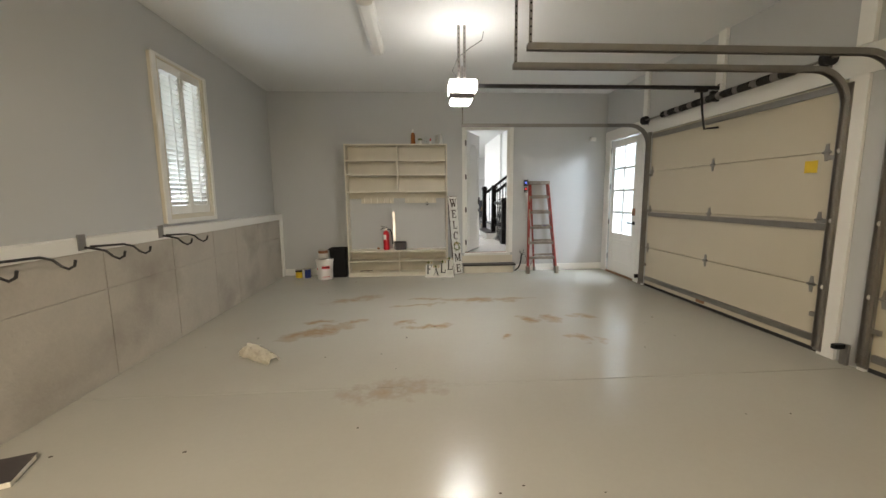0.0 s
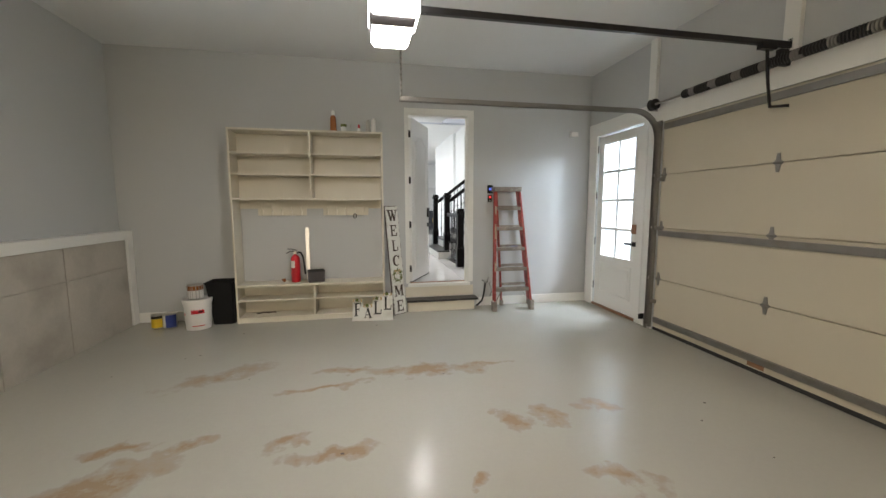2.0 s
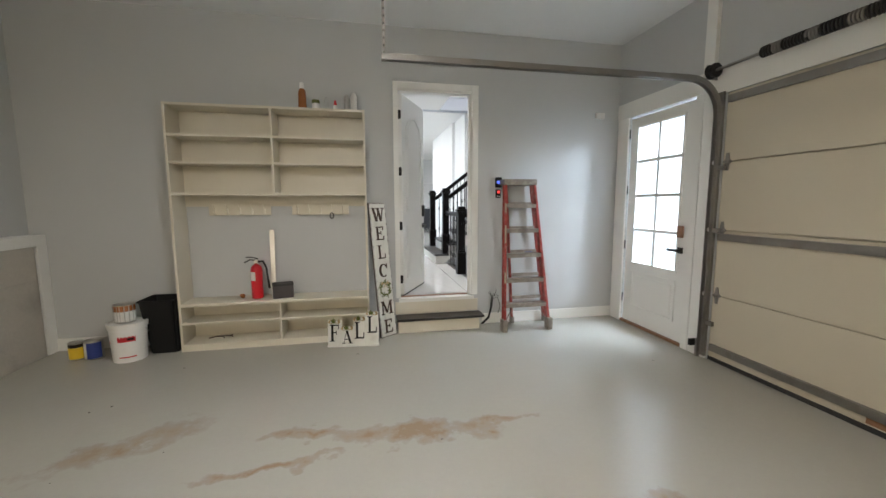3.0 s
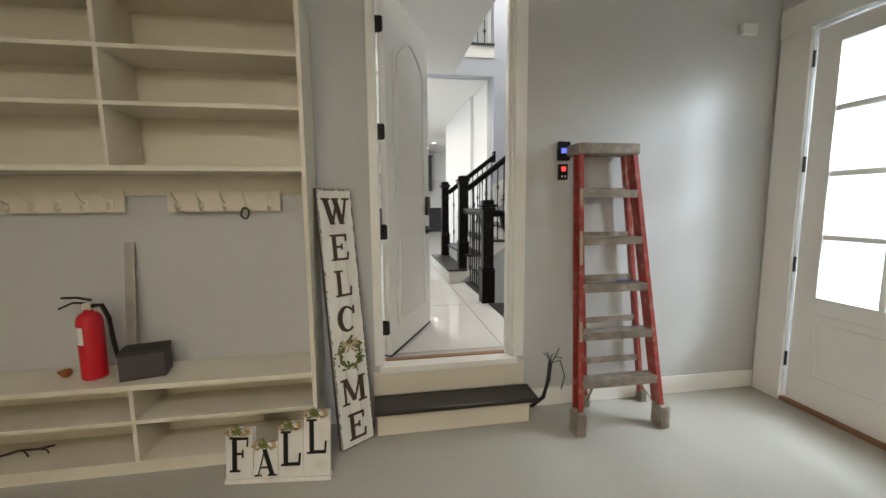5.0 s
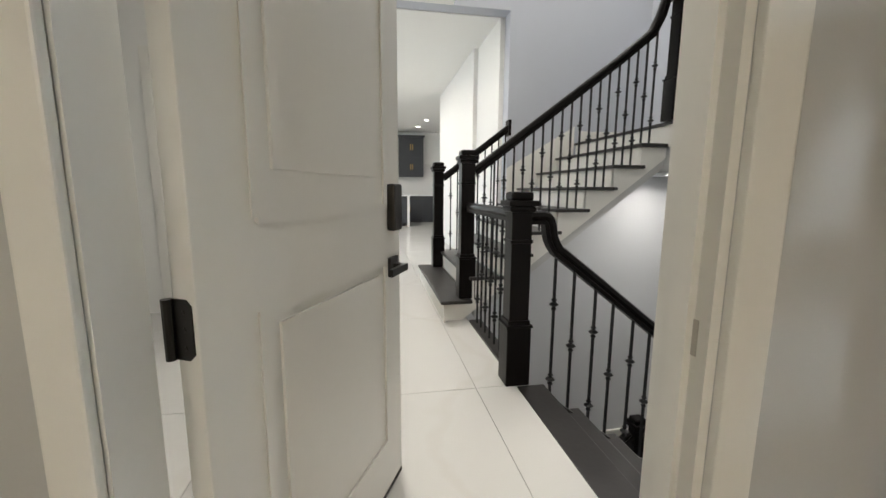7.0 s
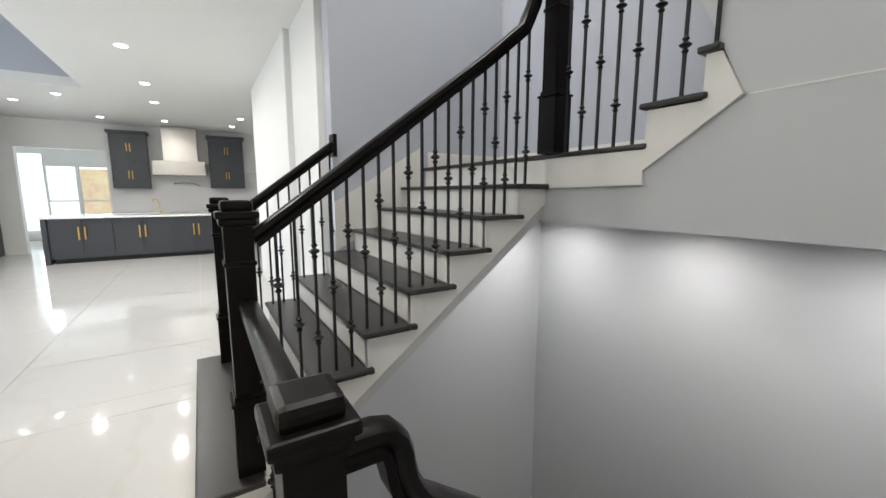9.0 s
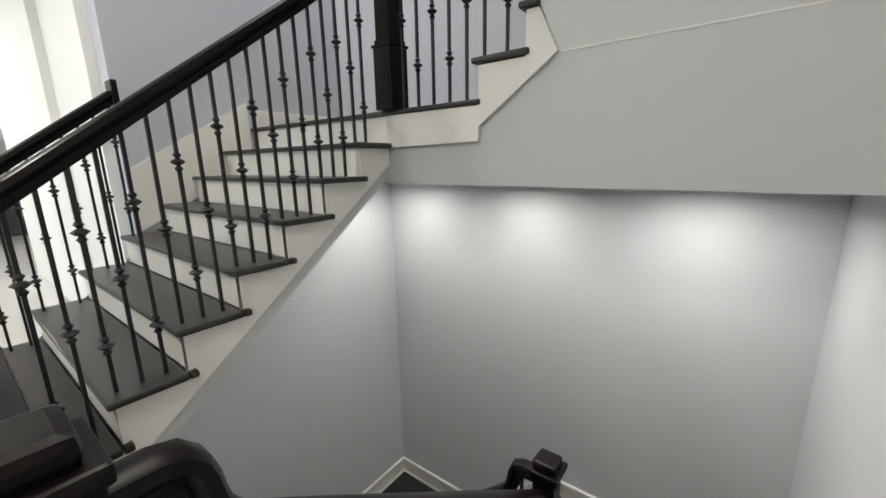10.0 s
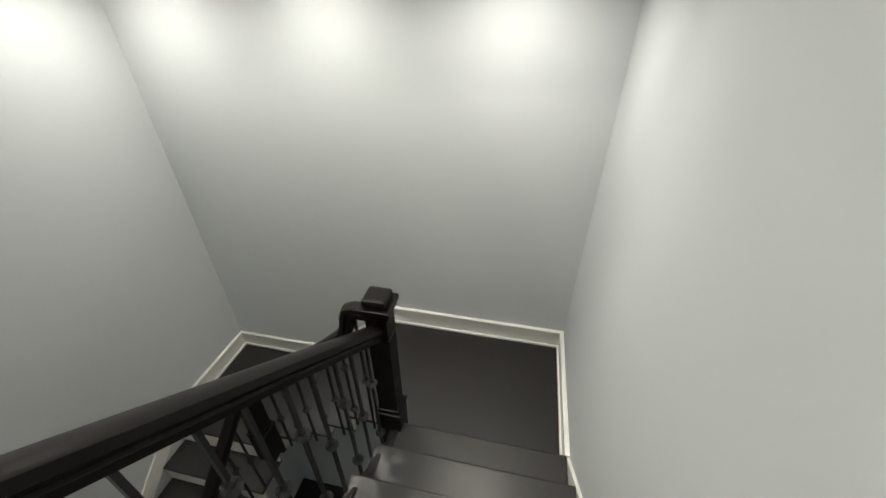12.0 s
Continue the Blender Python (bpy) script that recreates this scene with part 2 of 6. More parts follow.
def spill(m, spots):
    """Brown stains of ragged outline in the floor paint: (x, y, half length, half width, turn, strength)."""
    n, l = m.node_tree.nodes, m.node_tree.links
    b = n["Principled BSDF"]
    tc = n.new("ShaderNodeTexCoord")
    wn_, wo, wv = n.new("ShaderNodeTexNoise"), n.new("ShaderNodeVectorMath"), n.new("ShaderNodeVectorMath")
    wn_.inputs["Scale"].default_value, wn_.inputs["Detail"].default_value = 5.5, 4
    l.new(tc.outputs["Object"], wn_.inputs["Vector"])
    wo.operation, wv.operation = "SUBTRACT", "MULTIPLY_ADD"
    l.new(wn_.outputs["Color"], wo.inputs[0])
    wo.inputs[1].default_value = (0.5, 0.5, 0.5)
    l.new(wo.outputs[0], wv.inputs[0])
    wv.inputs[1].default_value = (0.38, 0.38, 0)
    l.new(tc.outputs["Object"], wv.inputs[2])
    last = None
    for cx, cy, rx, ry, turn, power in spots:
        mp, ln, ma = n.new("ShaderNodeMapping"), n.new("ShaderNodeVectorMath"), n.new("ShaderNodeMath")
        mp.vector_type = "TEXTURE"
        mp.inputs["Location"].default_value = (cx, cy, 0)
        mp.inputs["Rotation"].default_value = (0, 0, radians(turn))
        mp.inputs["Scale"].default_value = (rx * 1.45, ry * 1.2, 100)
        l.new(wv.outputs[0], mp.inputs["Vector"])
        ln.operation = "LENGTH"
        l.new(mp.outputs[0], ln.inputs[0])
        ma.operation, ma.use_clamp = "MULTIPLY_ADD", True
        ma.inputs[1].default_value, ma.inputs[2].default_value = -power, power
        l.new(ln.outputs["Value"], ma.inputs[0])
        if last:
            mx = n.new("ShaderNodeMath")
            mx.operation = "MAXIMUM"
            l.new(last, mx.inputs[0])
            l.new(ma.outputs[0], mx.inputs[1])
            last = mx.outputs[0]
        else:
            last = ma.outputs[0]
    ns = n.new("ShaderNodeTexNoise")
    ns.inputs["Scale"].default_value, ns.inputs["Detail"].default_value, ns.inputs["Roughness"].default_value = 7.0, 9, 0.66
    l.new(tc.outputs["Object"], ns.inputs["Vector"])
    mu, rp, rim = n.new("ShaderNodeMath"), n.new("ShaderNodeValToRGB"), n.new("ShaderNodeValToRGB")
    mu.operation = "MULTIPLY"
    l.new(last, mu.inputs[0])
    co = n.new("ShaderNodeMapRange")
    co.inputs["From Min"].default_value, co.inputs["From Max"].default_value = 0.3, 0.62
    l.new(ns.outputs["Fac"], co.inputs["Value"])
    l.new(co.outputs["Result"], mu.inputs[1])
    l.new(mu.outputs[0], rp.inputs["Fac"])
    e = rp.color_ramp.elements
    e[0].position, e[0].color = 0.05, (0, 0, 0, 1)
    e[1].position, e[1].color = 0.5, (0.8, 0.8, 0.8, 1)
    e2 = rp.color_ramp.elements.new(0.17)
    e2.color = (0.32, 0.32, 0.32, 1)
    l.new(mu.outputs[0], rim.inputs["Fac"])
    r = rim.color_ramp.elements
    r[0].position, r[0].color = 0.08, (0.20, 0.115, 0.05, 1)
    r[1].position, r[1].color = 0.26, (0.30, 0.205, 0.115, 1)
    mix = n.new("ShaderNodeMix")
    mix.data_type = "RGBA"
    l.new(rp.outputs["Color"], mix.inputs[0])
    l.new(b.inputs["Base Color"].links[0].from_socket, mix.inputs[6])
    l.new(rim.outputs["Color"], mix.inputs[7])
    l.new(mix.outputs[2], b.inputs["Base Color"])


spill(M["floor"], [(1.15, 5.0, 0.42, 0.12, -6, 1), (1.66, 5.0, 0.26, 0.05, 8, 0.7), (0.45, 5.13, 0.26, 0.07, -8, 0.7), (0.28, 4.83, 0.3, 0.05, 7, 1), (1.61, 4.1, 0.08, 0.16, 25, 1), (1.87, 4.06, 0.09, 0.18, 10, 1), (2.29, 4.15, 0.15, 0.08, -30, 0.8), (-0.6, 5.2, 0.42, 0.14, 30, 0.55), (-0.86, 4.22, 0.17, 0.06, 8, 0.9), (-0.8, 3.88, 0.34, 0.16, 28, 1), (-0.46, 4.18, 0.12, 0.08, 25, 1), (0.15, 4.1, 0.13, 0.08, 35, 1), (0.43, 3.95, 0.22, 0.07, 6, 1), (1.2, 3.55, 0.06, 0.05, 0, 0.8), (2.02, 3.42, 0.16, 0.09, -35, 0.9), (0.1, 2.5, 0.4, 0.2, 10, 0.4)])

# ---- mesh helpers ----


def box(bm, x0, x1, y0, y1, z0, z1, bevel=0.0):
    r = bmesh.ops.create_cube(bm, size=1)
    vs = r["verts"]
    bmesh.ops.scale(bm, vec=(abs(x1 - x0), abs(y1 - y0), abs(z1 - z0)), verts=vs)
    bmesh.ops.translate(bm, vec=((x0 + x1) / 2, (y0 + y1) / 2, (z0 + z1) / 2), verts=vs)
    if bevel:
        es = list({e for v in vs for e in v.link_edges})
        bmesh.ops.bevel(bm, geom=es, offset=bevel, segments=2, affect="EDGES", profile=0.6)
    return bm


def cone(bm, m, r0, r1, h, seg=20):
    """A closed tube from z 0 to h in the pose m."""
    bmesh.ops.create_cone(bm, cap_ends=True, segments=seg, radius1=r0, radius2=r1, depth=h, matrix=m @ Matrix.Translation((0, 0, h / 2)))
    return bm


def lathe(bm, m, profile, seg=24):
    """A turned body from (radius, height) pairs, in the pose m."""
    rings = []
    for r, z in profile:
        rings.append([bm.verts.new(m @ Vector((r * math.cos(2 * math.pi * i / seg), r * math.sin(2 * math.pi * i / seg), z))) for i in range(seg)])
    for a, b in zip(rings, rings[1:]):
        for i in range(seg):
            bm.faces.new((a[i], a[(i + 1) % seg], b[(i + 1) % seg], b[i]))
    bm.faces.new(rings[0][::-1])
    bm.faces.new(rings[-1])
    return bm


def prism(bm, pts, axis, a, b):
    """A flat outline (2D, in the two other axes in order) pushed from a to b along the axis."""
    def p(u, v, w):
        return {"x": (w, u, v), "y": (u, w, v), "z": (u, v, w)}[axis]
    lo = [bm.verts.new(p(u, v, a)) for u, v in pts]
    hi = [bm.verts.new(p(u, v, b)) for u, v in pts]
    k = len(pts)
    for i in range(k):
        bm.faces.new((lo[i], lo[(i + 1) % k], hi[(i + 1) % k], hi[i]))
    bm.faces.new(lo[::-1])
    bm.faces.new(hi)
    bmesh.ops.recalc_face_normals(bm, faces=bm.faces)
    return bm


def sweep(bm, path, outline, up=(0, 0, 1)):
    """An outline (side, up) carried along a path of points."""
    path = [Vector(p) for p in path]
    rings = []
    for i, p in enumerate(path):
        t = (path[min(i + 1, len(path) - 1)] - path[max(i - 1, 0)]).normalized()
        u = Vector(up)
        if abs(t.dot(u)) > 0.98:
            u = Vector((0, 1, 0)) if abs(t.y) < 0.9 else Vector((1, 0, 0))
        s = t.cross(u).normalized()
        u = s.cross(t)
        rings.append([bm.verts.new(p + s * a + u * b) for a, b in outline])
    k = len(outline)
    for a, b in zip(rings, rings[1:]):
        for i in range(k):
            bm.faces.new((a[i], a[(i + 1) % k], b[(i + 1) % k], b[i]))
    bm.faces.new(rings[0][::-1])
    bm.faces.new(rings[-1])
    bmesh.ops.recalc_face_normals(bm, faces=bm.faces)
    return bm


def rnd(r, seg=8):
    return [(r * math.cos(2 * math.pi * i / seg), r * math.sin(2 * math.pi * i / seg)) for i in range(seg)]


def mesh(bm, name, material, smooth=False):
    d = bpy.data.meshes.new(name)
    bm.to_mesh(d)
    bm.free()
    d.materials.append(M[material])
    if smooth:
        for p in d.polygons:
            p.use_smooth = True
        d.set_sharp_from_angle(angle=radians(35))
    return d


def part(name, bm, material, parent, label="", smooth=False):
    ob = new(name, mesh(bm, name, material, smooth))
    if parent:
        ob.parent = parent
    if label:
        ob["label"] = label
    return ob


def thing(name, label, category, m=None, group="", kind=""):
    ob = new(name)
    ob.empty_display_size = 0.1
    if m:
        ob.matrix_world = m
    return tagged(ob, label, category, group, kind)


def struct(name, bm, material, label, category):
    return tagged(new(name, mesh(bm, name, material)), label, category, kind="structure")


def B():
    return bmesh.new()


GLYPH = {
    "W": ([(0.13, 1, 0.34, 0, 0.17), (0.34, 0, 0.53, 0.85, 0.075), (0.47, 1, 0.68, 0, 0.17), (0.68, 0, 0.87, 1, 0.075)], [(0.0, 0.30, 1), (0.36, 0.62, 1), (0.74, 1.0, 1)]),
    "E": ([(0.24, 0, 0.24, 1, 0.2), (0.24, 0.955, 0.88, 0.955, 0.09), (0.24, 0.045, 0.92, 0.045, 0.09), (0.24, 0.52, 0.62, 0.52, 0.085), (0.85, 0.72, 0.86, 1, 0.09), (0.88, 0, 0.92, 0.3, 0.09), (0.62, 0.4, 0.62, 0.64, 0.08)], [(0.04, 0.4, 1), (0.04, 0.4, 0)]),
    "L": ([(0.28, 0, 0.28, 1, 0.2), (0.28, 0.045, 0.9, 0.045, 0.09), (0.88, 0, 0.92, 0.36, 0.09)], [(0.06, 0.52, 1), (0.06, 0.42, 0)]),
    "M": ([(0.14, 0, 0.14, 1, 0.08), (0.17, 1, 0.5, 0.12, 0.17), (0.5, 0.1, 0.8, 1, 0.075), (0.83, 0, 0.83, 1, 0.17)], [(0.0, 0.28, 1), (0.72, 1.0, 1), (0.0, 0.28, 0), (0.66, 1.0, 0)]),
    "F": ([(0.3, 0, 0.3, 1, 0.2), (0.3, 0.955, 0.9, 0.955, 0.07), (0.3, 0.52, 0.66, 0.52, 0.06), (0.87, 0.72, 0.89, 1, 0.06), (0.66, 0.4, 0.66, 0.64, 0.06)], [(0.08, 0.5, 1), (0.08, 0.54, 0)]),
    "A": ([(0.16, 0, 0.47, 1, 0.06), (0.46, 1, 0.8, 0, 0.19), (0.28, 0.32, 0.68, 0.32, 0.06)], [(0.02, 0.32, 0), (0.6, 1.0, 0)]),
}


def slab_letter(ch, w, h, depth, serif=0.07):
    """A slab-serif capital in x and z, facing -y, centred: thick and thin strokes, then serifs."""
    bm = bmesh.new()
    k = 0
    if ch == "C":
        out = [(0.5 + 0.46 * math.cos(a), 0.5 + 0.5 * math.sin(a)) for a in [radians(d) for d in range(42, 320, 10)]]
        inn = [(0.55 + 0.27 * math.cos(a), 0.5 + 0.41 * math.sin(a)) for a in [radians(d) for d in range(42, 320, 10)]]
        for i in range(len(out) - 1):
            quad = [out[i], out[i + 1], inn[i + 1], inn[i]]
            prism(bm, [((u - 0.5) * w, (v - 0.5) * h) for u, v in quad], "y", -depth, depth)
        prism(bm, [((u - 0.5) * w, (v - 0.5) * h) for u, v in ((0.8, 0.66), (0.92, 0.66), (0.92, 1.0), (0.84, 0.98))], "y", -depth, depth)
        return bm
    strokes, feet = GLYPH[ch]
    for x0, z0, x1, z1, t in strokes:
        if abs(z1 - z0) > 0.15:
            q = [(x0 - t / 2, z0), (x0 + t / 2, z0), (x1 + t / 2, z1), (x1 - t / 2, z1)]
        else:
            q = [(x0, z0 - t / 2), (x1, z1 - t / 2), (x1, z1 + t / 2), (x0, z0 + t / 2)]
        k += 1
        prism(bm, [((u - 0.5) * w, (v - 0.5) * h) for u, v in q], "y", -depth - 0.00015 * k, depth)
    for a, b, z in feet:
        k += 1
        z0, z1 = (0, serif) if z == 0 else (1 - serif, 1)
        prism(bm, [((u - 0.5) * w, (v - 0.5) * h) for u, v in ((a, z0), (b, z0), (b, z1), (a, z1))], "y", -depth - 0.00015 * k, depth)
    return bm


def wall_with(bm, axis, w0, w1, u0, u1, z0, z1, holes):
    """A wall slab across an axis, from w0 to w1 thick, with upright rectangular holes (ua, ub, za, zb)."""
    cuts = sorted({u0, u1, *[h[0] for h in holes], *[h[1] for h in holes]})
    for a, b in zip(cuts, cuts[1:]):
        zs = [(z0, z1)]
        for h in holes:
            if h[0] <= a + 1e-6 and h[1] >= b - 1e-6:
                zs = [q for p in zs for q in ((p[0], min(p[1], h[2])), (max(p[0], h[3]), p[1])) if q[1] - q[0] > 1e-4]
        for za, zb in zs:
            if axis == "x":
                box(bm, w0, w1, a, b, za, zb)
            else:
                box(bm, a, b, w0, w1, za, zb)
    return bm

# ---- garage: shell ----
BW = 7.1          # inner face of the wall towards the house
HF = 0.345        # level of the house floor
CEIL = 3.335
WT = 0.115         # thickness of the wall to the house
struct("floor_garage", box(B(), -2.5, 4.2, -4.2, 2.555, -0.2, 0), "floor", "worn glossy grey-beige painted concrete garage floor", "floor")
struct("floor_garage_slab", box(B(), -2.5, 4.2, 2.563, BW + 0.01, -0.2, 0), "floor", "glossy grey painted concrete floor with brown stains", "floor")
struct("floor_joint", box(B(), -2.5, 4.2, 2.555, 2.563, -0.2, -0.006), "rubber", "dark control joint in the painted concrete floor", "floor")
struct("ceiling_garage", box(B(), -2.6, 4.3, -4.3, BW, CEIL, CEIL + 0.15), "ceiling", "white painted plasterboard garage ceiling", "ceiling")
DX0, DX1, DZ1 = 1.22, 2.065, 2.695
struct("wall_house", wall_with(B(), "y", BW, BW + WT, -2.6, 4.3, 0, CEIL + 0.15, [(DX0, DX1, HF, DZ1)]), "wall", "grey painted plasterboard wall between garage and house", "wall")
WY0, WY1, WZ0, WZ1 = 4.04, 4.85, 1.29, 2.88
struct("wall_west", wall_with(B(), "x", -2.55, -2.32, -4.3, BW, 1.0, CEIL, [(WY0, WY1, WZ0, WZ1)]), "wall", "grey painted upper garage wall over concrete", "wall")
conc = struct("wall_concrete", box(B(), -2.5, -2.209, -4.3, 6.98, -0.1, 1.06), "concrete", "bare cast concrete foundation wall with form marks", "wall")
JY = [-1.2, 0.0, 1.0, 1.95, 2.97, 3.85, 4.65, 5.25, 6.0, 6.96]
for a, b in zip(JY, JY[1:]):
    for z0, z1 in ((0.0, 0.735), (0.742, 1.058)):
        part("panel", box(B(), -2.27, -2.2 + 0.002 * random.random(), a + 0.004, b - 0.004, z0, z1, 0.004), "concrete", conc)
struct("trim_ledge", box(B(), -2.34, -2.185, -4.3, 7.0, 1.06, 1.165, 0.004), "trim", "white painted ledge board over the concrete wall", "trim")
struct("trim_ledge_end", box(B(), -2.3, -2.185, 6.985, BW, 0, 1.165, 0.004), "trim", "white upright trim board at the concrete's end", "trim")
struct("baseboard_house_wall_a", box(B(), -2.19, -0.97, BW - 0.016, BW, 0, 0.125, 0.004), "trim", "white baseboard along the garage wall", "baseboard")
struct("baseboard_house_wall_b", box(B(), 2.20, 3.985, BW - 0.016, BW, 0, 0.125, 0.004), "trim", "white baseboard along the garage wall", "baseboard")
G1, G2, GZ = (2.88, 5.62), (-0.26, 2.48), 2.39
XY0, XY1, XZ1 = 5.945, 6.865, 2.42
struct("wall_east", wall_with(B(), "x", 4.0, 4.2, -4.3, BW, 0, CEIL, [(G1[0], G1[1], 0, GZ), (G2[0], G2[1], 0, GZ), (XY0 - 0.02, XY1 + 0.02, 0, XZ1 + 0.02)]), "wall", "grey painted garage wall with two overhead doors", "wall")
struct("wall_south", box(B(), -2.6, 4.3, -4.45, -4.3, -0.1, CEIL), "wall", "plain grey garage wall", "wall")
struct("trim_header", box(B(), 3.985, 4.0, 2.6, 5.9, GZ, 2.62, 0.003), "trim", "white header board above the overhead door", "trim")
struct("trim_header_b", box(B(), 3.985, 4.0, -0.5, 2.44, GZ, 2.62, 0.003), "trim", "white header board above the overhead door", "trim")
for y0, y1 in ((5.74, 5.85), (4.24, 4.36), (2.72, 2.84), (1.1, 1.2)):
    struct("trim_post", box(B(), 3.96, 4.0, y0, y1, 2.62, CEIL, 0.003), "trim", "white upright board from header to ceiling", "trim")
struct("trim_jamb_far", box(B(), 3.982, 4.0, 5.64, 5.84, 0, GZ - 0.003, 0.003), "trim", "white jamb board beside the overhead door", "trim")
struct("trim_pier", box(B(), 3.972, 4.0, 2.72, 2.87, 0, GZ - 0.003, 0.003), "trim", "white jamb board beside the overhead door", "trim")
struct("trim_pier_b", box(B(), 3.972, 4.0, 2.485, 2.54, 0, GZ - 0.003, 0.003), "trim", "white jamb board beside the overhead door", "trim")
struct("ground", prism(B(), [(4.2, -60), (60, -60), (60, 60), (5.3, 60), (5.3, 7.2), (4.2, 7.2)], "z", -0.6, -0.12), "joint", "pale concrete drive outside the garage", "ground")
struct("backdrop_drive", box(B(), 7.0, 7.1, 3.0, 12.5, -0.2, 5.5), "outside", "hazy bright daylight beyond the glazed door", "backdrop")
struct("backdrop_window", box(B(), -4.6, -4.5, 1.5, 8.5, -0.2, 5.0), "sunroom", "hazy bright daylight beyond the shutters", "backdrop")

# door casing, sill and step
def casing(name, x0, x1, z0, z1, y, w=0.075, d=0.018):
    t = thing(name, "white painted wooden door casing with worn edges", "door casing", kind="structure")
    part("side_board", box(B(), x0 - 0.05, x0, y - d, y, z0, z1 + w, 0.004), "trim", t)
    part("side_board", box(B(), x1, x1 + w, y - d, y, z0, z1 + w, 0.004), "trim", t)
    part("head_board", box(B(), x0, x1, y - d, y, z1, z1 + w, 0.004), "trim", t)
    part("jamb", box(B(), x0, x0 + 0.005, y, y + WT, z0, z1), "trim", t)
    part("jamb", box(B(), x1 - 0.018, x1, y, y + WT, z0, z1), "trim", t)
    part("stop", box(B(), x1 - 0.032, x1 - 0.018, y + 0.03, y + 0.065, z0, z1), "trim", t)
    part("head_jamb", box(B(), x0 + 0.005, x1 - 0.018, y, y + WT, z1 - 0.018, z1), "trim", t)
    part("strike_plate", box(B(), x1 - 0.0195, x1 - 0.0178, y + 0.02, y + 0.05, z0 + 0.78, z0 + 0.84), "stainless", t, "steel strike plate")
    return t
casing("door_casing", DX0, DX1, HF + 0.02, DZ1, BW)
sill = thing("threshold", "white sill with worn bronze threshold strip", "threshold", kind="structure")
part("sill_board", box(B(), DX0 - 0.02, DX1 + 0.03, BW - 0.03, BW + 0.07, HF - 0.03, HF + 0.012, 0.004), "trim", sill)
part("strip", box(B(), DX0 + 0.02, DX1 - 0.02, BW + 0.071, BW + WT, HF, HF + 0.018, 0.004), "brass", sill)
part("apron", box(B(), DX0 - 0.06, DX1 + 0.08, BW - 0.012, BW, 0.17, HF - 0.03, 0.002), "cream", sill)
step = thing("garage_step", "low cream step with a dark stained tread", "step")
part("riser", box(B(), 1.18, 2.12, 6.92, BW - 0.013, 0.0, 0.137, 0.003), "cream", step)
part("tread", box(B(), 1.165, 2.17, 6.885, BW - 0.013, 0.139, 0.167, 0.006), "tread", step)

# open door leaf, hinged on the near jamb side and swung into the house
def panel_door(t, w, h, th, face="trim", z_lock=0.84):
    """A two-panel door, hinge edge at x 0, standing from z 0."""
    part("slab", box(B(), 0, w, 0, th, 0.006, h, 0.002), face, t)
    for side in (-1, 1):
        y = -0.003 if side < 0 else th + 0.003
        for z0, z1, arch in ((0.2, 0.82, 0), (1.0, h - 0.2, 0.14)):
            x0, x1 = 0.13, w - 0.13
            o = [(x0, z0), (x1, z0), (x1, z1 - arch)]
            if arch:
                o += [(x1 - (x1 - x0) * i / 8, z1 - arch + arch * math.sin(math.pi * i / 8)) for i in range(1, 8)]
            o += [(x0, z1 - arch)]
            o = o if arch else [(x0, z0), (x1, z0), (x1, z1), (x0, z1)]
            path = [(a, y, b) for a, b in o] + [(o[0][0], y, o[0][1])]
            part("panel_moulding", sweep(B(), path, [(-0.014, -0.006), (0.014, -0.006), (0.006, 0.006), (-0.006, 0.006)], up=(0, 1, 0)), face, t)
            c = sum(p[0] for p in o) / len(o), sum(p[1] for p in o) / len(o)
            inner = [(c[0] + (a - c[0]) * 0.82, c[1] + (b - c[1]) * 0.9) for a, b in o]
            part("raised_panel", prism(B(), inner, "y", y - 0.003, y + 0.003), face, t)
def lever(t, x, z, y, s, lock=True, towards=-1):
    part("lever_rose", box(B(), x - 0.032, x + 0.032, y, y + s * 0.012, z - 0.032, z + 0.032, 0.003), "blackgloss", t, "square black door rose")
    bm = B()
    box(bm, x - 0.011, x + 0.011, y + s * 0.012, y + s * 0.055, z - 0.011, z + 0.011)
    box(bm, min(x, x + towards * 0.12), max(x, x + towards * 0.12), y + s * 0.042, y + s * 0.056, z - 0.012, z + 0.012, 0.003)
    part("lever", bm, "blackgloss", t, "black door lever")
    if lock:
        bm = B()
        box(bm, x - 0.034, x + 0.034, y, y + s * 0.028, z + 0.12, z + 0.27, 0.008)
        part("keypad_lock", bm, "blackgloss", t, "dark bronze keypad lock")
leaf_m = Matrix.Translation((DX0 + 0.057, BW + WT + 0.02, HF + 0.012)) @ Matrix.Rotation(radians(64), 4, "Z")
leaf = thing("door_1", "white two-panel house door standing half open", "door", leaf_m, kind="structure")
panel_door(leaf, 0.805, 2.325, 0.044)
lever(leaf, 0.735, 0.80, 0, -1)
lever(leaf, 0.735, 0.80, 0.044, 1, False)
part("sweep", box(B(), 0.0, 0.80, -0.003, 0.047, 0.0, 0.012), "rubber", leaf, "dark rubber door sweep")
for z in (0.147, 0.784, 1.413, 2.05):
    bm = B()
    cone(bm, Matrix.Translation((-0.007, 0.05, z)), 0.008, 0.008, 0.098, 10)
    prism(bm, [(0.008, z + 0.01), (0.018, z), (0.05, z), (0.05, z + 0.098), (0.018, z + 0.098), (0.008, z + 0.088)], "x", -0.0025, 0.0005)
    for k in (0.02, 0.05, 0.078):
        cone(bm, pose(-0.0024, 0.024, z + k, 0, -90, 0), 0.004, 0.003, 0.0012, 8)
    part("hinge", bm, "blackgloss", leaf, "black butt hinge")

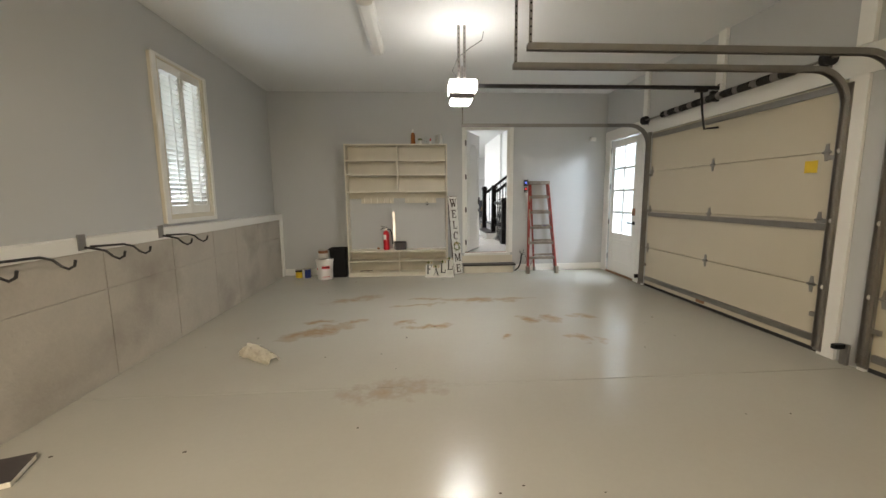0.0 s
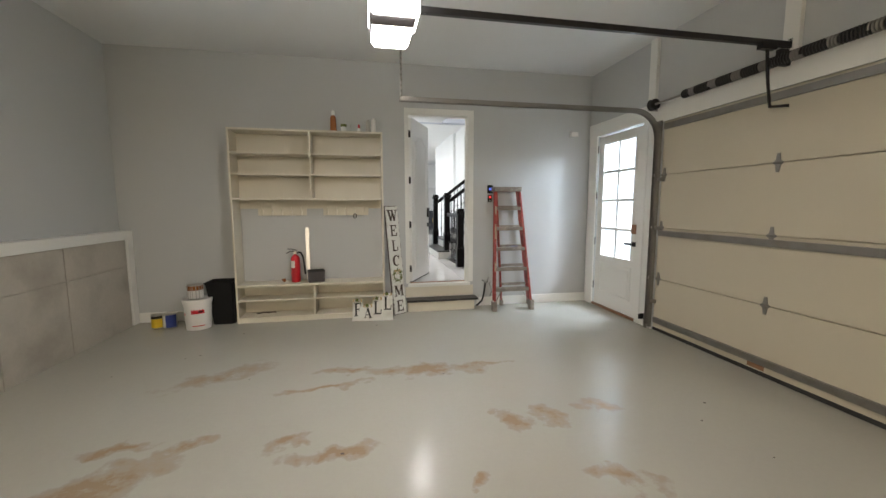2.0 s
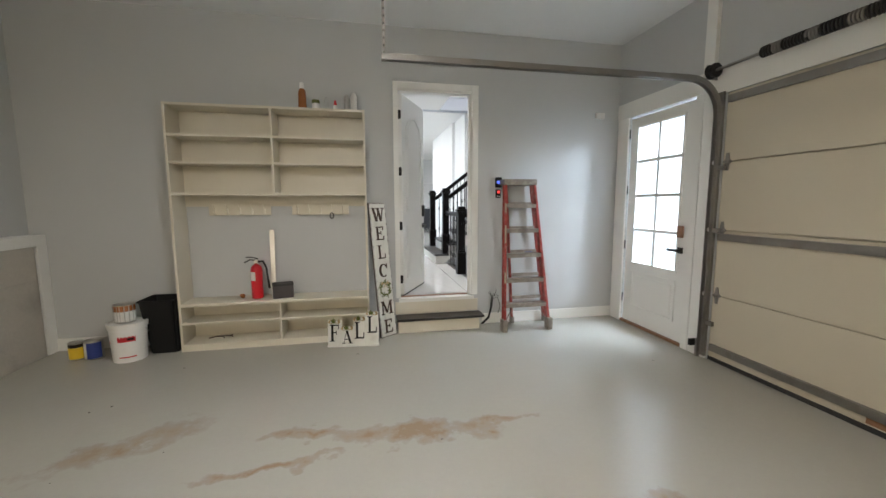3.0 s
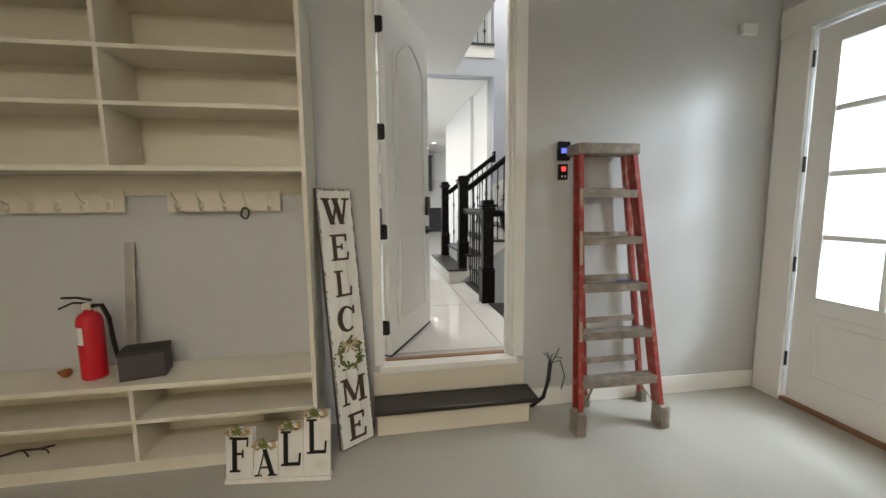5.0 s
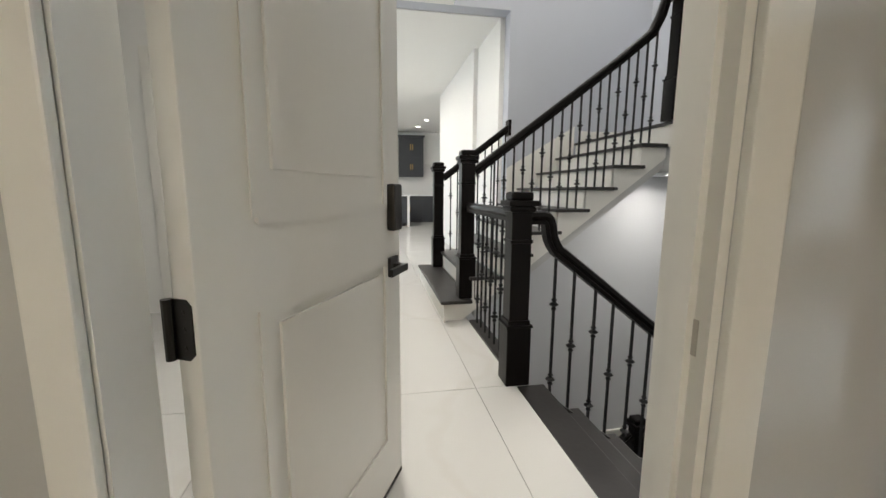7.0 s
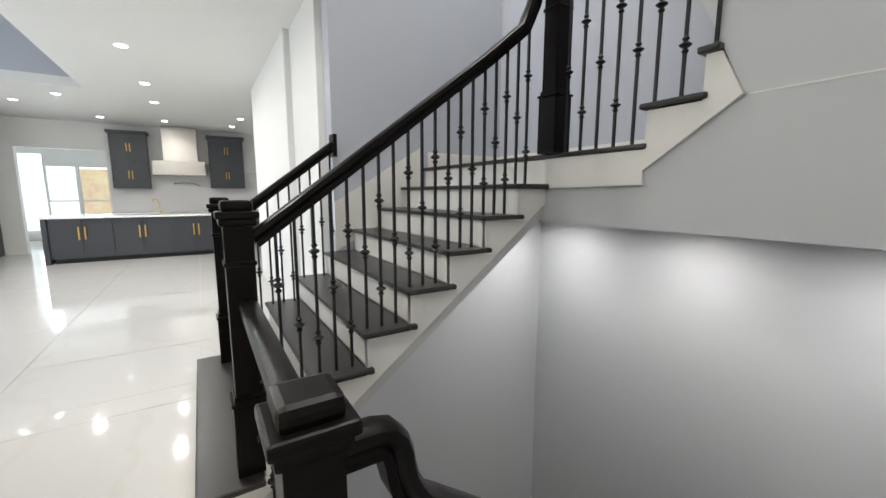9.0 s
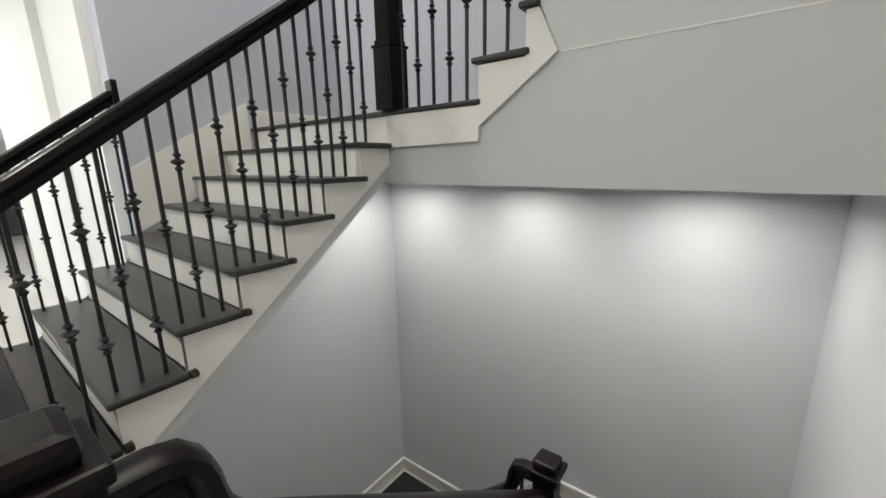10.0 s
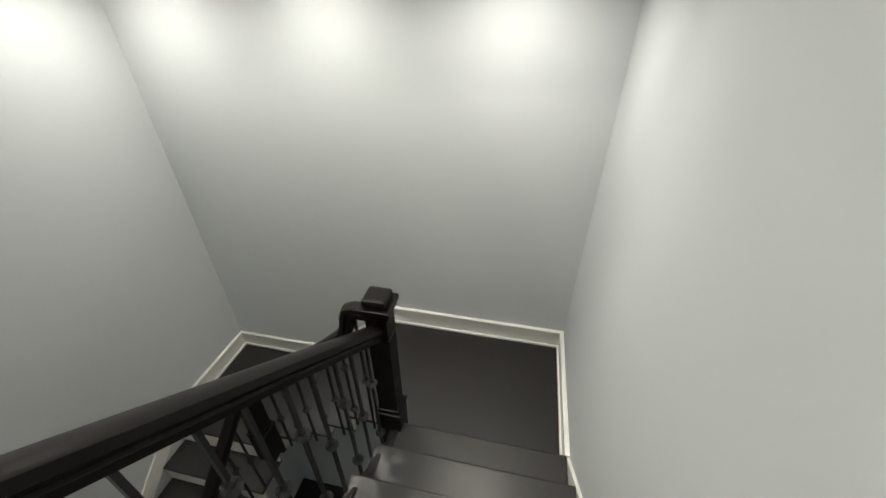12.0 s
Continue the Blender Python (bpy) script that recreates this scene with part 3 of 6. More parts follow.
# ---- glazed outside door ----
xd = thing("door_2", "white outside door with eight obscured lites", "door", kind="structure")
LY0, LY1, LZ0, LZ1 = 6.075, 6.735, 0.75, 2.31
part("slab", wall_with(B(), "x", 4.012, 4.056, XY0, XY1, 0.03, XZ1, [(LY0, LY1, LZ0, LZ1)]), "trim", xd)
part("glazing_frame", wall_with(B(), "x", 4.002, 4.064, LY0 - 0.02, LY1 + 0.02, LZ0 - 0.02, LZ1 + 0.02, [(LY0 + 0.006, LY1 - 0.006, LZ0 + 0.006, LZ1 - 0.006)]), "trim", xd)
part("muntin", box(B(), 4.008, 4.06, (LY0 + LY1) / 2 - 0.016, (LY0 + LY1) / 2 + 0.016, LZ0, LZ1, 0.003), "trim", xd)
for i in range(1, 4):
    z = LZ0 + (LZ1 - LZ0) * i / 4
    part("muntin", box(B(), 4.0085, 4.0595, LY0, LY1, z - 0.016, z + 0.016, 0.003), "trim", xd)
for i in range(4):
    for j in range(2):
        y0, z0 = LY0 + (LY1 - LY0) * j / 2, LZ0 + (LZ1 - LZ0) * i / 4
        p = part("pane", box(B(), 4.032, 4.036, y0 + 0.009, y0 + (LY1 - LY0) / 2 - 0.009, z0 + 0.009, z0 + (LZ1 - LZ0) / 4 - 0.009), "glass", xd)
        p.visible_shadow = False
part("lower_panel", box(B(), 4.006, 4.014, 6.12, 6.69, 0.27, 0.6, 0.006), "trim", xd)
part("lower_moulding", wall_with(B(), "x", 4.003, 4.013, 6.07, 6.74, 0.22, 0.65, [(6.09, 6.72, 0.24, 0.63)]), "trim", xd)
bm = B()
box(bm, 3.998, 4.012, 6.0, 6.06, 0.94, 1.0, 0.003)
part("lever_rose", bm, "blackgloss", xd, "dark bronze lever rose")
bm = B()
box(bm, 3.955, 3.998, 6.02, 6.04, 0.96, 0.98)
box(bm, 3.952, 3.966, 6.02, 6.15, 0.957, 0.983, 0.003)
part("lever", bm, "blackgloss", xd, "dark bronze door lever")
part("deadbolt", box(B(), 3.985, 4.012, 6.0, 6.065, 1.1, 1.22, 0.006), "brass", xd, "bronze keypad deadbolt")
for z in (0.25, 0.9, 1.55, 2.2):
    bm = B()
    cone(bm, Matrix.Translation((4.0, XY1 + 0.008, z)), 0.008, 0.008, 0.1, 10)
    part("hinge", bm, "blackgloss", xd, "black butt hinge")
xc = thing("door_casing_outside", "broad white painted casing round the outside door", "door casing", kind="structure")
part("side_board", box(B(), 3.978, 4.0, XY1 + 0.02, XY1 + 0.21, 0, XZ1 + 0.02, 0.004), "trim", xc)
part("side_board", box(B(), 3.978, 4.0, XY0 - 0.1, XY0 - 0.02, 0, XZ1 + 0.02, 0.004), "trim", xc)
part("head_board", box(B(), 3.976, 4.0, XY0 - 0.1, XY1 + 0.22, XZ1 + 0.021, XZ1 + 0.2, 0.004), "trim", xc)
part("sill", box(B(), 3.985, 4.2, XY0 - 0.02, XY1 + 0.02, 0, 0.028, 0.004), "brass", xc, "bronze outside sill")
part("switch_plate", box(B(), 3.992, 4.0, 5.72, 5.79, 1.03, 1.15, 0.002), "plasticwhite", xc)

# ---- overhead doors ----
def overhead_door(name, y0, y1, label):
    t = thing(name, label, "garage door")
    n, zs = 4, [0.035, 0.615, 1.205, 1.80, GZ]
    for i in range(n):
        part("section", box(B(), 4.0, 4.029, y0 + 0.004, y1 - 0.004, zs[i] + 0.003, zs[i + 1] - 0.003, 0.006), "gdoor", t)
    part("backing", box(B(), 4.03, 4.05, y0 - 0.01, y1 + 0.01, 0.0, GZ + 0.01), "gdoor", t)
    part("bottom_seal", box(B(), 4.0, 4.04, y0, y1, 0.002, 0.036), "rubber", t, "black rubber bottom seal")
    ym = (y0 + y1) / 2 + 0.085
    for z in zs[1:4]:
        for y in (y0 + 0.12, ym, y1 - 0.05):
            bm = B()
            o = [(y - 0.045, z), (y - 0.02, z + 0.02), (y - 0.012, z + 0.075), (y + 0.012, z + 0.075), (y + 0.02, z + 0.02), (y + 0.045, z), (y + 0.02, z - 0.02), (y + 0.012, z - 0.075), (y - 0.012, z - 0.075), (y - 0.02, z - 0.02)]
            prism(bm, o, "x", 3.992, 3.999)
            cone(bm, pose(3.985, y - 0.03, z, -90, 0, 0), 0.008, 0.008, 0.06, 8)
            part("hinge", bm, "steel", t, "galvanised door hinge")
    for z in (0.13, 1.145, GZ - 0.06):
        part("strut", sweep(B(), [(3.985, y0 + 0.03, z), (3.985, y1 - 0.03, z)], [(-0.012, -0.03), (0.02, -0.03), (0.02, -0.02), (0.0, -0.015), (0.0, 0.015), (0.02, 0.02), (0.02, 0.03), (-0.012, 0.03)]), "steel", t, "galvanised strengthening strut")
    return t
gd1 = overhead_door("garage_door", *G1, "closed tan steel sectional overhead garage door with struts")
gd2 = overhead_door("garage_door", *G2, "second closed tan steel sectional overhead garage door")
bm = B()
box(bm, 3.9975, 3.9995, 3.07, 3.19, 1.63, 1.74, 0.0008)
part("sticker", bm, "yellow", gd1, "faded yellow warning sticker")
part("scuff", box(B(), 3.998, 4.0, 4.3, 4.45, 0.05, 0.09), "brass", gd1, "rubbed bare patch")

def track(name, y, x_end, top, label, inward):
    """A vertical track with a quarter bend into a level run towards the room."""
    t = thing(name, label, "door track")
    r = 0.30
    pts = [(3.955, y, 0.06), (3.955, y, 1.0), (3.955, y, top - r)]
    pts += [(3.955 - r + r * math.cos(a), y, top - r + r * math.sin(a)) for a in [math.pi / 2 * i / 8 for i in range(1, 9)]]
    pts += [(2.6, y, top), (x_end, y, top)]
    s = inward
    part("rail", sweep(B(), pts, [(-0.022, -0.025), (0.022, -0.025), (0.022, -0.018), (-0.016, -0.018), (-0.016, 0.018), (0.022, 0.018), (0.022, 0.025), (-0.022, 0.025)], up=(0, 1, 0)), "steel", t)
    part("wall_angle", box(B(), 3.962, 3.985, y - 0.035, y + 0.035, 0.03, top - 0.1), "steel", t)
    for z in (0.35, 1.2, 1.75):
        part("bracket", box(B(), 3.955, 3.984, y - 0.06 * s - 0.035, y - 0.06 * s + 0.035, z - 0.02, z + 0.02, 0.002), "steel", t)
    for z in (0.615, 1.205, 1.8):
        bm = B()
        cone(bm, pose(3.97, y - 0.02, z, -90, 0, 0), 0.022, 0.022, 0.04, 14)
        part("roller", bm, "plasticwhite", t)
    part("hanger", box(B(), x_end + 0.009, x_end + 0.031, y - 0.004, y + 0.004, top, CEIL), "steel", t, "perforated angle hanger")
    bm = B()
    for k in range(int((CEIL - top) / 0.05)):
        cone(bm, pose(x_end + 0.02, y - 0.0065, top + 0.03 + 0.05 * k, -90, 0, 0), 0.007, 0.007, 0.013, 8)
    tagged(part("hanger_hole", bm, "black", t), kind="stuff")
    return t
track("door_track", 5.66, 1.05, 2.50, "galvanised overhead door track hung from the ceiling", 1)
track("door_track", 2.86, 1.14, 2.45, "galvanised overhead door track hung from the ceiling", -1)
track("door_track", 2.50, 1.15, 2.46, "galvanised overhead door track hung from the ceiling", 1)
for y0, y1 in ((2.92, 5.72), (-0.3, 2.44)):
    t = thing("torsion_spring", "torsion spring on its shaft above the overhead door", "spring")
    bm = B()
    cone(bm, pose(3.9, y0, 2.58, -90, 0, 0), 0.0125, 0.0125, y1 - y0, 10)
    part("shaft", bm, "steel", t)
    coil = [(3.9 + 0.034 * math.cos(a), y0 + 0.36 + a * 0.0035, 2.58 + 0.034 * math.sin(a)) for a in [i * math.pi / 5 for i in range(0, 1100)]]
    coil = [p for p in coil if p[1] < y1 - 0.45]
    for k, c in enumerate(range(0, len(coil) - 10, 36)):
        part("coil", sweep(B(), coil[c:c + 37], rnd(0.009, 6), up=(0, 1, 0)), "steel" if k % 3 == 2 else "blacksteel", t, "worn bare band of the coil" if k % 3 == 2 else "dark coiled spring wire", True)
    for y in (y0 + 0.04, y1 - 0.07):
        bm = B()
        lathe(bm, pose(3.9, y, 2.58, -90, 0, 0), [(0.02, 0), (0.06, 0.0), (0.062, 0.012), (0.045, 0.02), (0.045, 0.05), (0.062, 0.06), (0.062, 0.065), (0.02, 0.066)], 20)
        part("drum", bm, "blacksteel", t, "dark cable drum", True)
        part("bearing_plate", box(B(), 3.87, 3.985, y + 0.07, y + 0.076, 2.52, 2.64, 0.002), "steel", t)
    part("centre_bracket", box(B(), 3.88, 3.985, (y0 + y1) / 2 - 0.02, (y0 + y1) / 2 + 0.02, 2.54, 2.66, 0.004), "blacksteel", t)

def opener(name, y, lit, label):
    t = thing(name, label, "door opener")
    part("housing", prism(B(), [(0.72, 2.52), (0.95, 2.52), (0.985, 2.60), (0.70, 2.60)], "y", y - 0.125, y + 0.125), "darkpaper", t, "dark brown motor housing")
    part("light_lens", prism(B(), [(0.725, 2.585), (0.975, 2.585), (1.0, 2.615), (1.0, 2.71), (0.99, 2.725), (0.705, 2.725), (0.695, 2.71), (0.695, 2.615)], "y", y - 0.135, y + 0.135), lit, t, "frosted glowing light lens")
    part("light_lens", prism(B(), [(0.735, 2.495), (0.93, 2.495), (0.955, 2.523), (0.71, 2.523)], "y", y - 0.128, y + 0.128), lit, t, "frosted glowing light lens")
    part("top_plate", box(B(), 0.74, 0.96, y - 0.11, y + 0.11, 2.722, 2.735, 0.003), "steel", t)
    part("rail", sweep(B(), [(1.0, y, 2.69), (3.92, y, 2.69)], [(-0.016, -0.02), (0.016, -0.02), (0.016, 0.02), (-0.016, 0.02)]), "blacksteel", t, "black steel opener rail")
    part("header_bracket", box(B(), 3.9, 3.985, y - 0.02, y + 0.02, 2.66, 2.74, 0.003), "blacksteel", t)
    bm = B()
    sweep(bm, [(3.69, y, 2.67), (3.72, y, 2.42), (3.76, y, 2.22), (3.95, y, 2.24)], [(-0.012, -0.005), (0.012, -0.005), (0.012, 0.005), (-0.012, 0.005)], up=(0, 1, 0))
    part("door_arm", bm, "blacksteel", t, "black bent door arm")
    part("trolley", box(B(), 3.62, 3.76, y - 0.025, y + 0.025, 2.64, 2.69, 0.004), "blacksteel", t)
    for dx in (0.81, 0.875):
        bm = B()
        box(bm, dx - 0.016, dx + 0.016, y - 0.003, y + 0.003, 2.66, CEIL)
        part("hanger", bm, "steel", t, "perforated steel hanger strap")
        bm = B()
        for k in range(13):
            cone(bm, pose(dx, y - 0.006, 2.7 + 0.05 * k, -90, 0, 0), 0.007, 0.007, 0.012, 8)
        tagged(part("hanger_hole", bm, "black", t), kind="stuff")
    bm = B()
    sweep(bm, [(0.85, y, 2.70), (0.74, y + 0.02, 2.85), (0.80, y + 0.03, 3.0), (0.95, y + 0.05, 3.12), (1.08, y + 0.05, 3.2), (1.1, y + 0.05, CEIL - 0.04)], rnd(0.004, 6))
    part("power_cord", bm, "wire", t, "thin black power cord", True)
    return t
opener("garage_door_opener", 4.3, "lens", "hung overhead door opener with two lit lenses")
fl = thing("strip_light", "unlit white wraparound strip light on the ceiling", "ceiling light")
prism_o = [(-0.235, CEIL), (-0.225, CEIL - 0.06), (-0.19, CEIL - 0.08), (-0.11, CEIL - 0.08), (-0.075, CEIL - 0.06), (-0.065, CEIL)]
part("diffuser", prism(B(), prism_o, "y", 3.72, 5.0), "plasticwhite", fl)
part("end_cap", prism(B(), [(a * 1.0, b - 0.002) for a, b in prism_o], "y", 5.001, 5.012), "trim", fl)

# ---- window with shutters ----
win = thing("window_1", "white framed window with closed plantation shutters", "window", kind="structure")
part("frame", wall_with(B(), "x", -2.33, -2.285, WY0 - 0.1, WY1 + 0.08, WZ0 - 0.09, WZ1 + 0.03, [(WY0, WY1, WZ0, WZ1)]), "cream", win)
part("frame_lip", wall_with(B(), "x", -2.285, -2.27, WY0 - 0.105, WY1 + 0.085, WZ0 - 0.095, WZ1 + 0.035, [(WY0 - 0.04, WY1 + 0.04, WZ0 - 0.05, WZ1 + 0.01)]), "trim", win)
p = part("pane", box(B(), -2.5, -2.494, WY0, WY1, WZ0, WZ1), "glass", win)
p.visible_shadow = False
part("sash", wall_with(B(), "x", -2.52, -2.49, WY0, WY1, WZ0, WZ1, [(WY0 + 0.05, WY1 - 0.05, WZ0 + 0.05, 2.1), (WY0 + 0.05, WY1 - 0.05, 2.15, WZ1 - 0.05)]), "trim", win)
ymid = (WY0 + WY1) / 2
for a, b in ((WY0 + 0.003, ymid - 0.003), (ymid + 0.003, WY1 - 0.003)):
    sh = part("shutter", wall_with(B(), "x", -2.335, -2.305, a, b, WZ0 + 0.003, WZ1 - 0.003, [(a + 0.045, b - 0.045, WZ0 + 0.09, WZ1 - 0.09)]), "trim", win)
    for k in range(28):
        z = WZ0 + 0.115 + k * (WZ1 - WZ0 - 0.2) / 27.6
        bm = B()
        box(bm, -0.028, 0.028, a + 0.046, b - 0.046, -0.0045, 0.0045, 0.002)
        bmesh.ops.rotate(bm, cent=(0, 0, 0), matrix=Matrix.Rotation(radians(-46), 3, "Y"), verts=bm.verts)
        bmesh.ops.translate(bm, vec=(-2.32, 0, z), verts=bm.verts)
        part("louvre", bm, "trim", sh)
    part("tilt_rod", box(B(), -2.297, -2.287, (a + b) / 2 - 0.006, (a + b) / 2 + 0.006, WZ0 + 0.12, WZ1 - 0.12, 0.002), "trim", sh)
for y in (2.76, 3.66):
    t = thing("bike_hook", "grey steel wall rack with two curved hooks", "hook", group="hooks on the ledge")
    part("plate", box(B(), -2.186, -2.176, y - 0.035, y + 0.035, 1.08, 1.2, 0.004), "steel", t)
    for d in (0.05, 0.34):
        pts = [(-2.175, y + d * 0.2, 1.1), (-2.13, y + d, 1.085), (-2.07, y + d + 0.02, 1.065), (-2.03, y + d + 0.03, 1.02), (-1.99, y + d + 0.035, 1.0), (-1.955, y + d + 0.04, 1.02), (-1.945, y + d + 0.04, 1.06)]
        part("hook", sweep(B(), pts, rnd(0.009, 8)), "blacksteel", t, "dark curved hook", True)
t = thing("bike_hook", "grey steel wall rack with two curved hooks", "hook", group="hooks on the ledge")
part("plate", box(B(), -2.186, -2.176, 1.83, 1.9, 1.08, 1.2, 0.004), "steel", t)
for d in (0.12, 0.5):
    pts = [(-2.175, 1.87, 1.1), (-2.13, 1.87 + d, 1.085), (-2.07, 1.89 + d, 1.065), (-2.03, 1.9 + d, 1.02), (-1.99, 1.905 + d, 1.0), (-1.955, 1.91 + d, 1.02), (-1.945, 1.91 + d, 1.06)]
    part("hook", sweep(B(), pts, rnd(0.009, 8)), "blacksteel", t, "dark curved hook", True)

# ---- storage bench with cubbies ----
SX0, SX1, SY = -0.96, 0.865, 6.795
sh = thing("mudroom_shelf", "tall cream hall bench with cubbies and coat hooks", "shelf unit")
SB = BW - 0.004
for x in (SX0, SX1 - 0.022):
    part("side", box(B(), x, x + 0.022, SY, SB, 0, 2.385, 0.002), "cream", sh)
x0, x1 = SX0 + 0.022, SX1 - 0.022
part("top", box(B(), x0, x1, SY + 0.002, SB, 2.363, 2.385, 0.002), "cream", sh)
for z in (2.107, 1.854):
    part("shelf", box(B(), x0, x1, SY + 0.004, SB - 0.012, z - 0.02, z, 0.002), "cream", sh)
part("shelf", box(B(), x0, x1, SY + 0.001, SB - 0.012, 1.535, 1.56, 0.002), "cream", sh)
part("bench_top", box(B(), x0, x1, SY - 0.004, SB, 0.452, 0.48, 0.003), "cream", sh)
part("shelf", box(B(), x0, x1, SY + 0.004, SB - 0.012, 0.27, 0.29, 0.002), "cream", sh)
part("bottom", box(B(), x0, x1, SY + 0.004, SB - 0.012, 0.05, 0.07, 0.002), "cream", sh)
part("plinth", box(B(), x0, x1, SY + 0.012, SY + 0.03, 0, 0.05), "cream", sh)
xm = -0.03
for z0, z1 in ((2.107, 2.363), (1.854, 2.087), (1.56, 1.834), (0.29, 0.452), (0.07, 0.27)):
    part("divider", box(B(), xm - 0.01, xm + 0.01, SY + 0.003, SB - 0.012, z0, z1, 0.001), "cream", sh)
part("upper_back", box(B(), x0, x1, SB - 0.012, SB - 0.004, 1.56, 2.363), "cream", sh)
part("lower_back", box(B(), x0, x1, SB - 0.012, SB - 0.004, 0.0, 0.452), "cream", sh)
part("nailer", box(B(), x0, x1, SB - 0.02, SB, 1.425, 1.535, 0.002), "cream", sh)
for hx0, hx1 in ((-0.72, -0.125), (0.085, 0.67)):
    r = part("hook_rail", box(B(), hx0, hx1, SB - 0.036, SB - 0.02, 1.335, 1.455, 0.002), "cream", sh)
    for k in range(5):
        x = hx0 + (hx1 - hx0) * (k + 0.5) / 5
        bm = B()
        sweep(bm, [(x, SB - 0.04, 1.36), (x, SB - 0.06, 1.345), (x, SB - 0.075, 1.36), (x, SB - 0.08, 1.38)], rnd(0.005, 6))
        sweep(bm, [(x, SB - 0.04, 1.385), (x, SB - 0.07, 1.4), (x, SB - 0.1, 1.43), (x, SB - 0.105, 1.445)], rnd(0.005, 6))
        box(bm, x - 0.008, x + 0.008, SB - 0.042, SB - 0.036, 1.345, 1.405, 0.002)
        part("coat_hook", bm, "chrome", r, "nickel double coat hook", True)
t = thing("wire_bundle", "small tangled dark wire loop hanging from a hook", "wire")
pts = [(0.495 + 0.02 * math.cos(a), SB - 0.083 + 0.006 * math.sin(3 * a), 1.325 + 0.03 * math.sin(a)) for a in [i * math.pi / 8 for i in range(33)]]
part("loop", sweep(B(), pts, rnd(0.005, 5), up=(0, 1, 0)), "wire", t, smooth=True)

# things on the bench and on top
ex = thing("fire_extinguisher", "red fire extinguisher with black hose and white label", "fire extinguisher", pose(-0.27, 6.94, 0.48))
part("cylinder", lathe(B(), pose(0, 0, 0), [(0.05, 0), (0.056, 0.008), (0.056, 0.30), (0.05, 0.325), (0.035, 0.345), (0.02, 0.352), (0.02, 0.365)]), "red", ex, smooth=True)
part("valve", box(B(), -0.02, 0.02, -0.016, 0.016, 0.36, 0.4, 0.004), "chrome", ex)
bm = B()
sweep(bm, [(0.0, 0, 0.395), (-0.05, -0.02, 0.405), (-0.1, -0.045, 0.38)], [(-0.01, -0.004), (0.01, -0.004), (0.01, 0.004), (-0.01, 0.004)])
sweep(bm, [(0.02, 0, 0.41), (-0.03, -0.02, 0.43), (-0.085, -0.04, 0.435)], [(-0.011, -0.004), (0.011, -0.004), (0.011, 0.004), (-0.011, 0.004)])
part("handle", bm, "black", ex, "black squeeze handle")
part("hose", sweep(B(), [(0.02, 0, 0.38), (0.07, -0.01, 0.385), (0.1, -0.015, 0.32), (0.11, -0.015, 0.2), (0.12, -0.01, 0.1)], rnd(0.011, 8)), "black", ex, "black rubber hose", True)
bm = B()
pts = [(0.0566 * math.cos(a), 0.0566 * math.sin(a)) for a in [radians(d) for d in range(190, 275, 8)]]
pts += [(p[0] * 0.985, p[1] * 0.985) for p in reversed(pts)]
prism(bm, pts, "z", 0.19, 0.28)
part("label", bm, "plasticwhite", ex, "white instruction label")
bx = thing("black_box", "worn black cardboard box on the bench", "box", pose(-0.02, 6.93, 0.48, 0, 0, 14))
part("body", box(B(), -0.1, 0.1, -0.07, 0.07, 0, 0.13, 0.004), "darkpaper", bx)
part("lid", box(B(), -0.103, 0.103, -0.073, 0.073, 0.13, 0.15, 0.004), "rubber", bx, "scuffed dark grey lid")
st = thing("metal_strip", "polished metal strip leaning on the wall", "metal strip", pose(-0.12, 6.98, 0.482, -8.5, -1, 0))
part("bar", box(B(), -0.024, 0.024, -0.004, 0.004, 0, 0.70, 0.001), "stainless", st)
t = thing("paint_rag", "crumpled reddish-brown rag on the bench", "rag", pose(-0.42, 6.96, 0.48))
bm = B()
bmesh.ops.create_icosphere(bm, subdivisions=2, radius=0.035)
for v in bm.verts:
    v.co *= 0.75 + 0.5 * noise.noise(v.co * 40)
    v.co.z = max(v.co.z * 0.8 + 0.024, 0)
part("cloth", bm, "brownstain", t)
t = thing("dry_twig", "dry brown twig lying in the lower cubby", "twig", pose(-0.67, 6.97, 0.07, 0, 0, 8))
bm = B()
sweep(bm, [(-0.1, 0.0, 0.006), (-0.03, 0.02, 0.012), (0.06, 0.01, 0.01), (0.12, 0.03, 0.008)], rnd(0.006, 6))
sweep(bm, [(-0.02, 0.02, 0.012), (0.03, -0.03, 0.02), (0.05, -0.05, 0.008)], rnd(0.004, 6))
sweep(bm, [(0.06, 0.01, 0.01), (0.11, -0.02, 0.016), (0.13, -0.04, 0.006)], rnd(0.004, 6))
part("stem", bm, "signbrown", t, smooth=True)
def jar(name, x, y, label, body, prof, cap=None, capmat=None):
    t = thing(name, label, "bottle", pose(x, y, 2.386))
    part("body", lathe(B(), pose(0, 0, 0), prof, 18), body, t, smooth=True)
    if cap:
        part("cap", lathe(B(), pose(0, 0, 0), cap, 18), capmat, t, smooth=True)
jar("amber_bottle", 0.26, 6.9, "amber glass bottle with a clear neck", "brownstain", [(0.045, 0), (0.047, 0.015), (0.04, 0.03), (0.036, 0.16), (0.033, 0.18), (0.02, 0.2)], [(0.02, 0.2), (0.022, 0.205), (0.02, 0.25), (0.012, 0.26)], "plasticwhite")
jar("paint_jar", 0.385, 6.92, "white jar with a green lid", "plasticwhite", [(0.032, 0), (0.035, 0.01), (0.035, 0.06), (0.03, 0.07)], [(0.038, 0.07), (0.038, 0.1), (0.034, 0.102)], "green")
